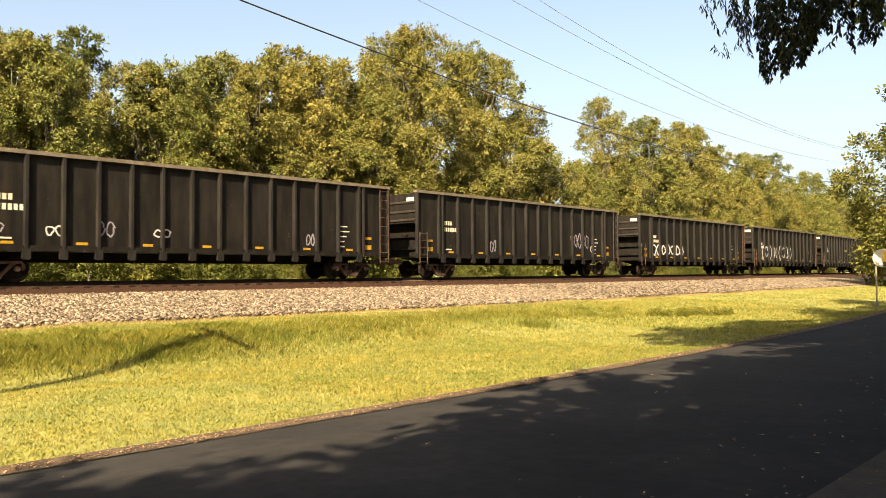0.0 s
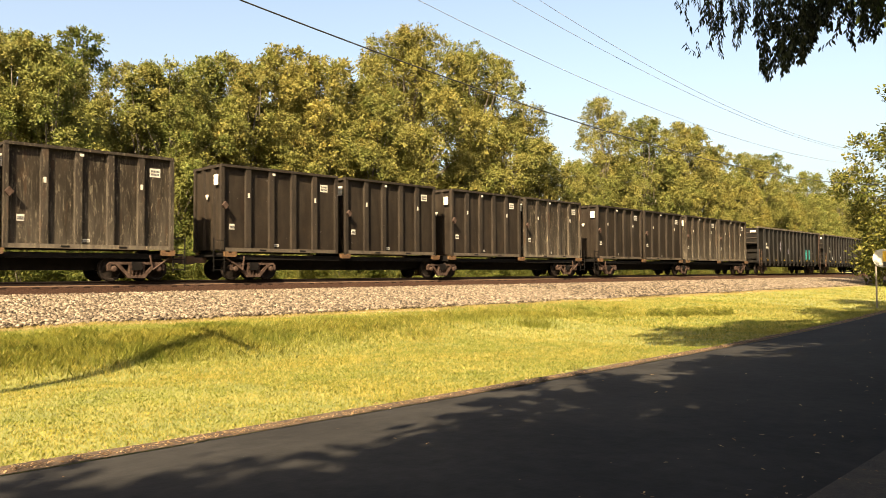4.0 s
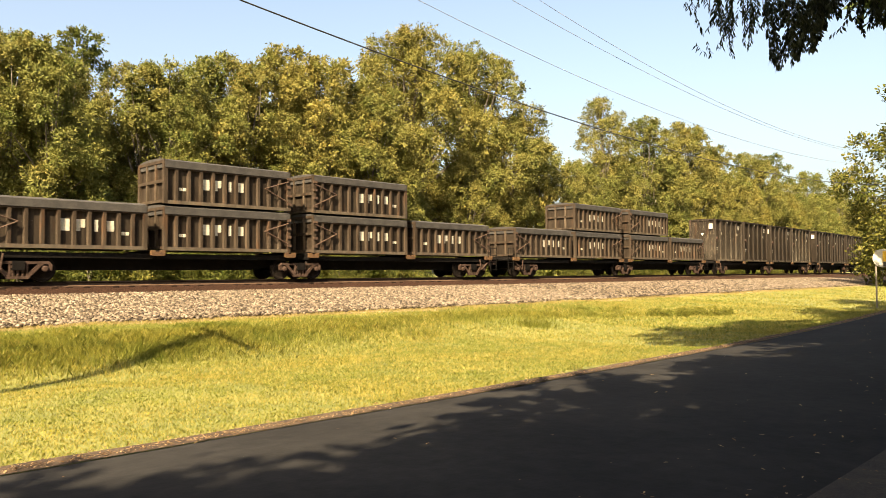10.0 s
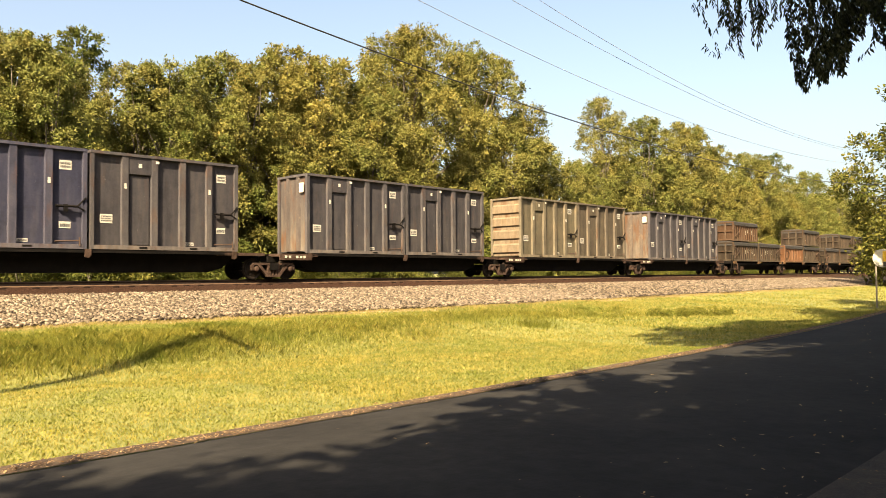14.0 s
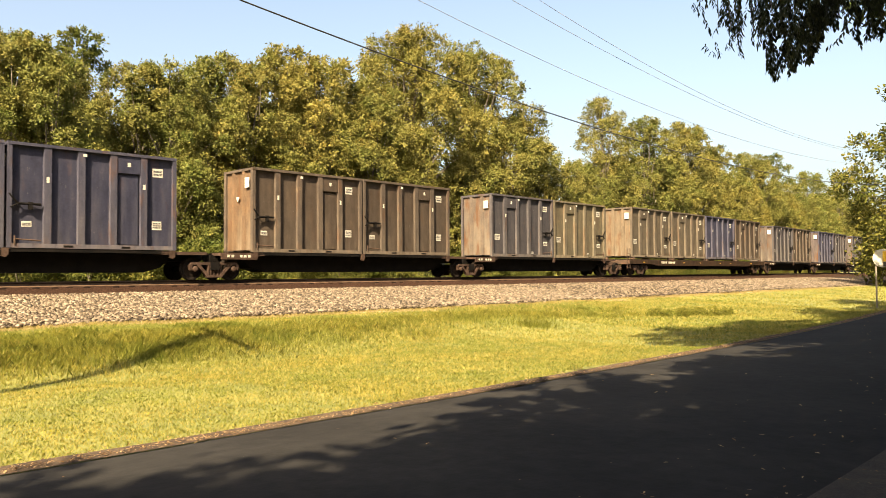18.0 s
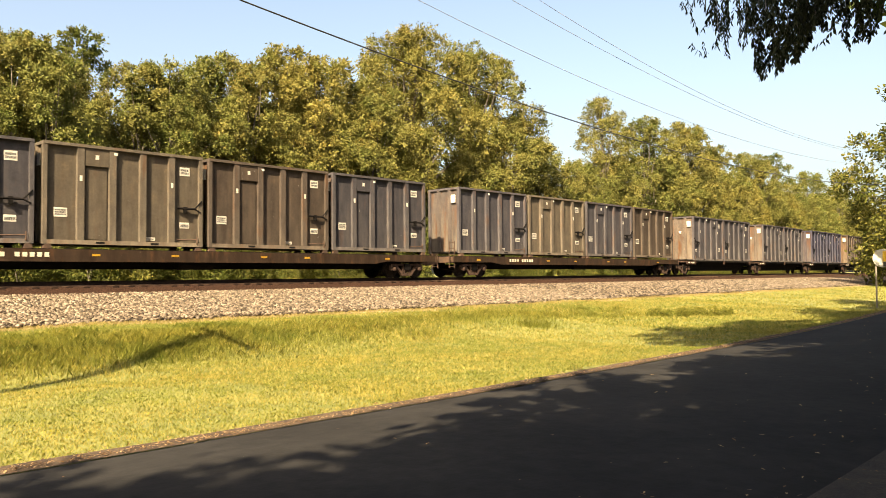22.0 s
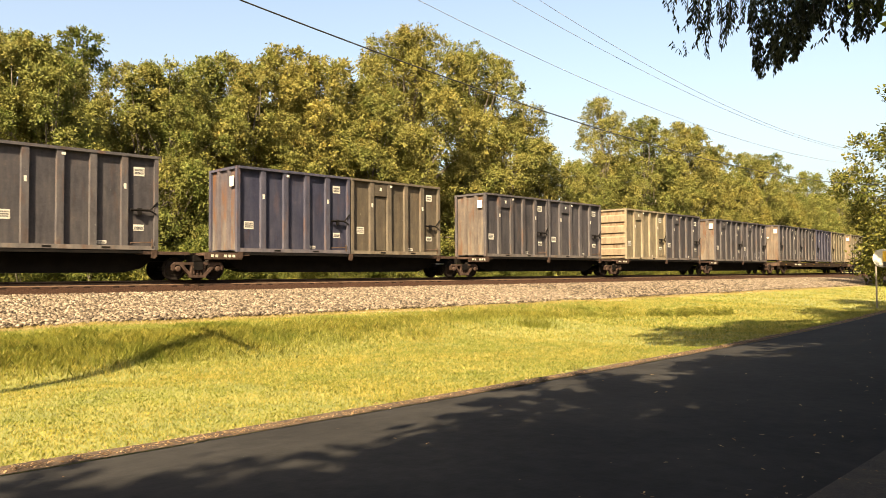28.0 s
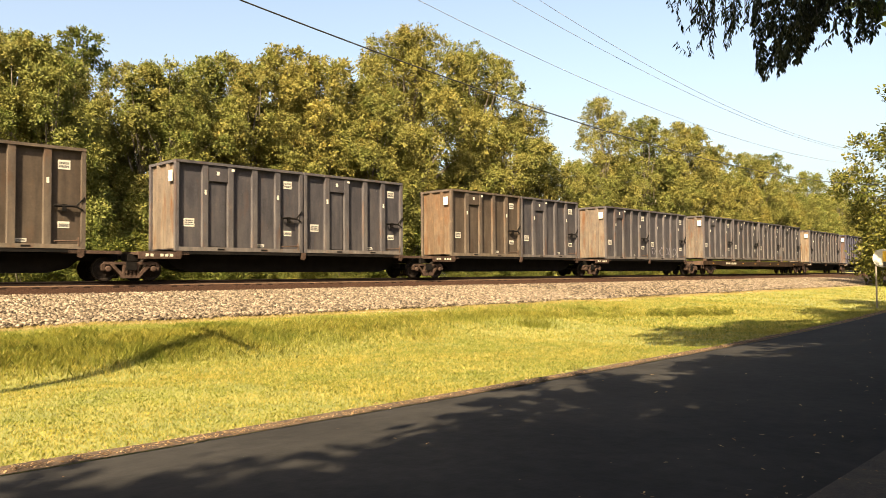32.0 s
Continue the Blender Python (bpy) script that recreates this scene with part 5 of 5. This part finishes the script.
def covered_hopper():
    """A cream covered hopper with sloped ends, side posts and a roof walk."""
    ob = thing("hopper_car", "cream covered hopper car with ribbed sides ahead of the gondolas", "rail car")
    hl, hw, top = 7.6, 1.5, 4.5
    coloured(part("body", Mesh().slab([(-hl, 2.6), (-hl + 2.2, 1.1), (hl - 2.2, 1.1), (hl, 2.6), (hl, top - 0.2), (-hl, top - 0.2)], 1, -hw + 0.1, hw - 0.1), PAINT, ob), (0.34, 0.3, 0.22))
    coloured(part("roof", Mesh().slab([(-hw, top - 0.25), (-hw + 0.3, top - 0.02), (0, top + 0.06), (hw - 0.3, top - 0.02), (hw, top - 0.25)], 0, -hl, hl), PAINT_FRAME, ob), (0.3, 0.27, 0.2))
    for i in range(9):
        x = -hl + 2.0 + i * (2 * hl - 4.0) / 8
        for sy in (-1, 1):
            coloured(part("side_post", Mesh().box(x - 0.07, x + 0.07, *sorted((sy * (hw - 0.1), sy * hw)), 1.25, top - 0.25), PAINT_FRAME, ob), (0.32, 0.28, 0.2))
    part("underframe", Mesh().box(-hl - 0.4, hl + 0.4, -0.35, 0.35, 0.85, 1.1), DARK, ob)
    for sx in (-1, 1):
        part("end_platform", Mesh().box(*sorted((sx * (hl - 1.6), sx * (hl + 0.45))), -1.4, 1.4, 1.1, 1.2), DARK, ob)
        part("hatch_row", Mesh().box(*sorted((sx * 0.6, sx * 5.8)), -0.3, 0.3, top + 0.05, top + 0.14), DARK, ob)
        ladder("ladder", sx * (hl + 0.2), -1.42, 0.9, top - 0.3, ob, 9, 0.5, CREAM)
        coupler(ob, sx * (hl + 0.3), sx)
    give_bogies(ob, (-hl + 1.3, hl - 1.3))
    return ob


def ride(ob, u, z=0.0):
    RIDERS.append((ob, 1.006 * u - 0.53, z))
    return ob


def load(kind, u, col, z=DECK, label=""):
    """One container at u metres along the train, in its own shade of a colour."""
    ob = ride(copy_thing(BOX[kind], pose(0, 0, 0)), u, z)
    k = random.uniform(0.88, 1.12)
    for c in ob.children:
        if c.name.split(".")[0] in ("body", "door", "door_header", "end_board", "end_rib", "corner_post", "top_rail", "bottom_rail", "end_rail", "rib"):
            dusty = 1.0 if c.name.split(".")[0] in ("body", "door", "door_header") else 1.08
            coloured(c, tuple(min(q * k * dusty + (add if dusty > 1 else 0), 0.6) for q, add in zip(col, (0.009, 0.0062, 0.0042) if kind in "EF" else (0.003, 0.003, 0.003) if kind == "K" else (0.0125, 0.0115, 0.0105))))
        if c.name.split(".")[0] == "bottom_rail":
            coloured(c, tuple(q * 1.2 + e for q, e in zip(col, (0.042, 0.036, 0.028))))
        if c.name.split(".")[0] == "end_panel" or (c.name.split(".")[0] in ("end_rib", "end_board") and c.data.vertices[0].co.x < 0):
            w = 0.0 if kind == "K" else 0.75 * END_TINT.get(round(u), 0.35)
            coloured(c, tuple(q * (1 - w) + e * w for q, e in zip(col, (0.135, 0.085, 0.05) if col == BROWN else (0.15, 0.115, 0.08))))
    if label:
        tagged(ob, label)
    return ob


# how far the rear end of some containers has faded to rusty tan
END_TINT = {-275: 0.95, -576: 0.95, -259: 0.5, -291: 0.25, -306: 0.45, -351: 0.6, -367: 0.55, -383: 0.7, -399: 0.35, -415: 0.6, -431: 0.6, -460: 0.3, -488: 0.35, -516: 0.8, -545: 0.7, -561: 0.5, -592: 0.4, -608: 0.3, -624: 0.95, -653: 0.45, -669: 0.6, -685: 0.55, -701: 0.6}
BOGIE = build_bogie()
BOX = {k: tall_container(k) for k in "ABNKH"}
BOX["E"] = half_container(1)
BOX["F"] = half_container(-1)
SPINE, FLAT, SETCAR, GON = spine_unit(15.5), flat_car(), articulated_set(), gondola()

NAMES = {SLATE: "slate grey", BLUE: "dark blue", BROWN: "dark brown", GREY: "weathered grey", OLIVE: "dull olive-tan", TAN: "cream", BLACK: "black", RUSTY: "rusty orange"}


def streaked(ob, mat):
    """Gives the painted parts of one thing a more weathered coat."""
    for c in ob.children:
        if c.active_material in (PAINT, PAINT_FRAME, PAINT_RUSTY, PAINT_BLACK):
            c.material_slots[0].link = "OBJECT"
            c.material_slots[0].material = mat


def tall(kind, u, col, z=DECK):
    tail = {"A": "tall ribbed waste container with an inset side door", "B": "tall ribbed waste container with an inset side door", "N": "tall ribbed waste container with plain bays",
            "K": "tall ribbed steel waste container", "H": "tall waste container with a horizontally ribbed end"}[kind]
    return load(kind, u, col, z, NAMES[col] + " " + tail)


# gondolas at the head of the part that is seen, and the pale car before them
GON_SIDE = -1.5 + 0.147
ride(covered_hopper(), 124.2)
for u in (104.3, 82.2, 60.2, 37.2, 15.4, -6.2):
    car = ride(copy_thing(GON, pose(0, 0, 0)), u)
    marks = {15.4: [(-6.2, 1.6, 0.7, 0.45, SPRAY, 2), (-4.4, 1.6, 0.7, 0.7, SPRAY_DIM, 2), (-2.2, 1.65, 0.7, 0.4, SPRAY, 2), (5.0, 1.5, 0.5, 0.6, SPRAY_DIM, 2), (-8.0, 1.7, 0.5, 0.4, SPRAY_DIM, 2)],
             -6.2: [(-1.0, 1.9, 0.8, 0.8, SPRAY_DIM, 3), (-3.4, 2.2, 0.4, 1.3, SPRAY_DIM, 2), (3.0, 1.5, 0.7, 0.4, SPRAY_DIM, 2)],
             37.2: [(4.2, 1.8, 2.2, 1.1, SPRAY_DIM, 5), (6.6, 1.5, 0.4, 0.6, SPRAY, 1), (-4.0, 1.4, 0.6, 0.8, SPRAY_DIM, 2)],
             60.2: [(-8.0, 1.5, 5.5, 0.9, SPRAY, 7)], 82.2: [(-7.5, 1.4, 9.0, 1.5, SPRAY, 9)], 104.3: [(-2, 1.5, 1.5, 0.6, SPRAY_DIM, 2)]}[u]
    for i, (x, z, w, h, mat, n) in enumerate(marks):
        scrawl(car, x, z, w, h, GON_SIDE, mat, int(u) + 40 + i, n, 0.06 if w > 4 else 0.028)
    if u == -6.2:
        tagged(car, "black high-sided gondola car with two teal sprayed blobs")
        for x in (5.0, 6.1):
            part("graffiti", Mesh().slab([(x, 1.5), (x + 0.42, 1.52), (x + 0.6, 1.7), (x + 0.58, 1.92), (x + 0.36, 2.06), (x + 0.54, 2.2), (x + 0.56, 2.45), (x + 0.4, 2.62), (x + 0.04, 2.6)], 1, GON_SIDE - 0.006, GON_SIDE), TEAL, car, "teal sprayed blob")

# low platform cars with black containers, four to a car
for a, b, c, d in ((-41.7, -35.1, -28.1, -21.5), (-70.5, -63.9, -56.5, -49.9), (-99.1, -92.4, -85.3, -78.7), (-127.9, -121.3, -114.2, -107.6), (-157.0, -150.4, -143.2, -136.6)):
    for i, u in enumerate((a, b, c, d)):
        ob = tall("K", u, BLACK)
        streaked(ob, PAINT_BLACK)
        if i == 3 or u in (-28.1, -157.0):
            streaked(ob, PAINT_SPILL)
            tagged(ob, "black tall ribbed waste container streaked with pale slurry")
    ride(copy_thing(SETCAR, pose(0, 0, 0)), (b + c) / 2)

# low platform cars with half-height containers, some stacked in two
DARKBROWN = (0.0145, 0.010, 0.007)
for a, b, c, d, stack, cols in ((-185.6, -179.2, -172.0, -165.6, "0110", (DARKBROWN,) * 4), (-214.3, -207.7, -200.5, -194.0, "0110", (DARKBROWN,) * 4),
                                (-242.8, -236.5, -229.0, -222.7, "1001", (DARKBROWN, DARKBROWN, RUSTY, DARKBROWN))):
    for u, s, col, ek in zip((a, b, c, d), stack, cols, "FEFE"):
        load(ek, u, col, label="low rusty orange container with worn white marks" if col == RUSTY else "")
        if s == "1":
            load(ek, u, (0.034, 0.017, 0.009) if u == -242.8 else DARKBROWN, DECK + 1.882, "low ribbed container stacked on another one")
    ride(copy_thing(SETCAR, pose(0, 0, 0)), (b + c) / 2)

# spine cars with two tall containers each
PAIRS = [(-255.6, "A", SLATE, "A", SLATE), (-271.6, "H", OLIVE, "A", GREY), (-287.4, "A", SLATE, "A", SLATE), (-303.3, "N", BLUE, "A", SLATE),
         (-319.0, "A", SLATE, "A", BROWN), (-364.1, "A", SLATE, "A", OLIVE), (-380.0, "B", BROWN, "B", BROWN), (-395.8, "B", BLUE, "B", BLUE),
         (-411.6, "B", SLATE, "B", SLATE), (-427.5, "B", SLATE, "B", SLATE), (-557.7, "A", SLATE, "A", SLATE), (-573.2, "H", TAN, "A", SLATE),
         (-589.0, "A", SLATE, "A", SLATE), (-605.1, "N", BLUE, "A", GREY), (-620.9, "B", SLATE, "N", SLATE), (-665.7, "A", SLATE, "N", SLATE),
         (-681.6, "A", BROWN, "A", SLATE), (-697.6, "A", SLATE, "A", SLATE), (-713.4, "A", BROWN, "A", BROWN), (-729.2, "A", SLATE, "A", SLATE)]
for u, k1, c1, k2, c2 in PAIRS:
    tall(k1, u - 3.11, c1)
    second = tall(k2, u + 3.11, c2)
    if u in (-665.7, -557.7):
        scrawl(second, -2.6, 0.3, 4.2, 0.7, -1.22 + 0.138, SPRAY_DIM, 77, 6, 0.02)
        tagged(second, "slate grey ribbed waste container with pale scrawls low down")
    car = ride(copy_thing(SPINE, pose(0, 0, 0)), u)
    give_bogies(car, (-7.95,))
    if u in (-255.6, -364.1, -557.7, -665.7):
        give_bogies(car, (7.4,))

# flat cars with four tall containers each
for u, row in ((-341.55, ("A", GREY, "A", GREY, "N", BLUE, "A", BROWN)), (-450.15, ("N", SLATE, "A", GREY, "A", SLATE, "A", BROWN)),
               (-478.1, ("N", SLATE, "A", GREY, "A", BROWN, "A", SLATE)), (-506.2, ("B", OLIVE, "B", SLATE, "B", GREY, "N", SLATE)),
               (-535.0, ("B", SLATE, "B", SLATE, "B", BLUE, "B", OLIVE)), (-643.3, ("A", SLATE, "A", SLATE, "A", SLATE, "A", SLATE))):
    for i in range(4):
        tall(row[2 * i], u + (i - 1.5) * 6.4, row[2 * i + 1], FLAT_DECK)
    ride(copy_thing(FLAT, pose(0, 0, 0)), u)

# the patterns that were copied are taken away again
for ob in (BOGIE, SPINE, FLAT, SETCAR, GON, *BOX.values()):
    for o in (*ob.children_recursive, ob):
        bpy.data.objects.remove(o)

# ---- what moves ----
def motions():
    """The train rolls at a steady speed along the line; its wheels turn."""
    times = [2.0 * i for i in range(17)]
    for ob, u, z in RIDERS:
        rows = []
        for t in times:
            x, y, h = track(u + SPEED * t)
            rows.append((t, pose(x, y, z, 0, 0, h)))
        walk(ob, rows)
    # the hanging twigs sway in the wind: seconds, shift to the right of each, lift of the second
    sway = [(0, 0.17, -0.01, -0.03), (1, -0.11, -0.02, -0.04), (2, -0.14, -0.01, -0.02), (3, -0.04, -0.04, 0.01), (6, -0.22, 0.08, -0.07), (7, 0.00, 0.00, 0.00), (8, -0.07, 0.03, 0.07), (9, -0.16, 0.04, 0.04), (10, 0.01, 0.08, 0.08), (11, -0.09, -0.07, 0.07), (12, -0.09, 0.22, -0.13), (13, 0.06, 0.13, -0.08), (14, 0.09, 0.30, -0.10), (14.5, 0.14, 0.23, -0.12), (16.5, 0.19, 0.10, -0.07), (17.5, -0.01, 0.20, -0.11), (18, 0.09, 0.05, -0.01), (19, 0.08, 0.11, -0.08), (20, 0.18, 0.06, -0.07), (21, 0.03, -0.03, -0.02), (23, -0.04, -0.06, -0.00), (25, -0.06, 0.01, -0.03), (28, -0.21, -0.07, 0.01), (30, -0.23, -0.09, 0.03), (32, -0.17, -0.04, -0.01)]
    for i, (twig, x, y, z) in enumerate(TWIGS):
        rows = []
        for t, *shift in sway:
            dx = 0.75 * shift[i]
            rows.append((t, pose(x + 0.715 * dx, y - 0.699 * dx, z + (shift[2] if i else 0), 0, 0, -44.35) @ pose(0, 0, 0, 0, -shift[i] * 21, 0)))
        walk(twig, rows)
    wheels = [o for o in bpy.data.objects if o.name.split(".")[0] == "wheelset"]
    turn = math.degrees(SPEED / AXLE)
    done = {}
    for o in wheels:
        key = round(o.location.x, 2)
        if key not in done:
            walk(o, [(k / FPS, pose(key, 0, 0, 0, turn * k / FPS, 0)) for k in range(32 * FPS + 1)])
            done[key] = o
        else:
            o.rotation_mode = "QUATERNION"
            data = o.animation_data_create()
            data.action = done[key].animation_data.action
            data.action_slot = done[key].animation_data.action_slot


motions()
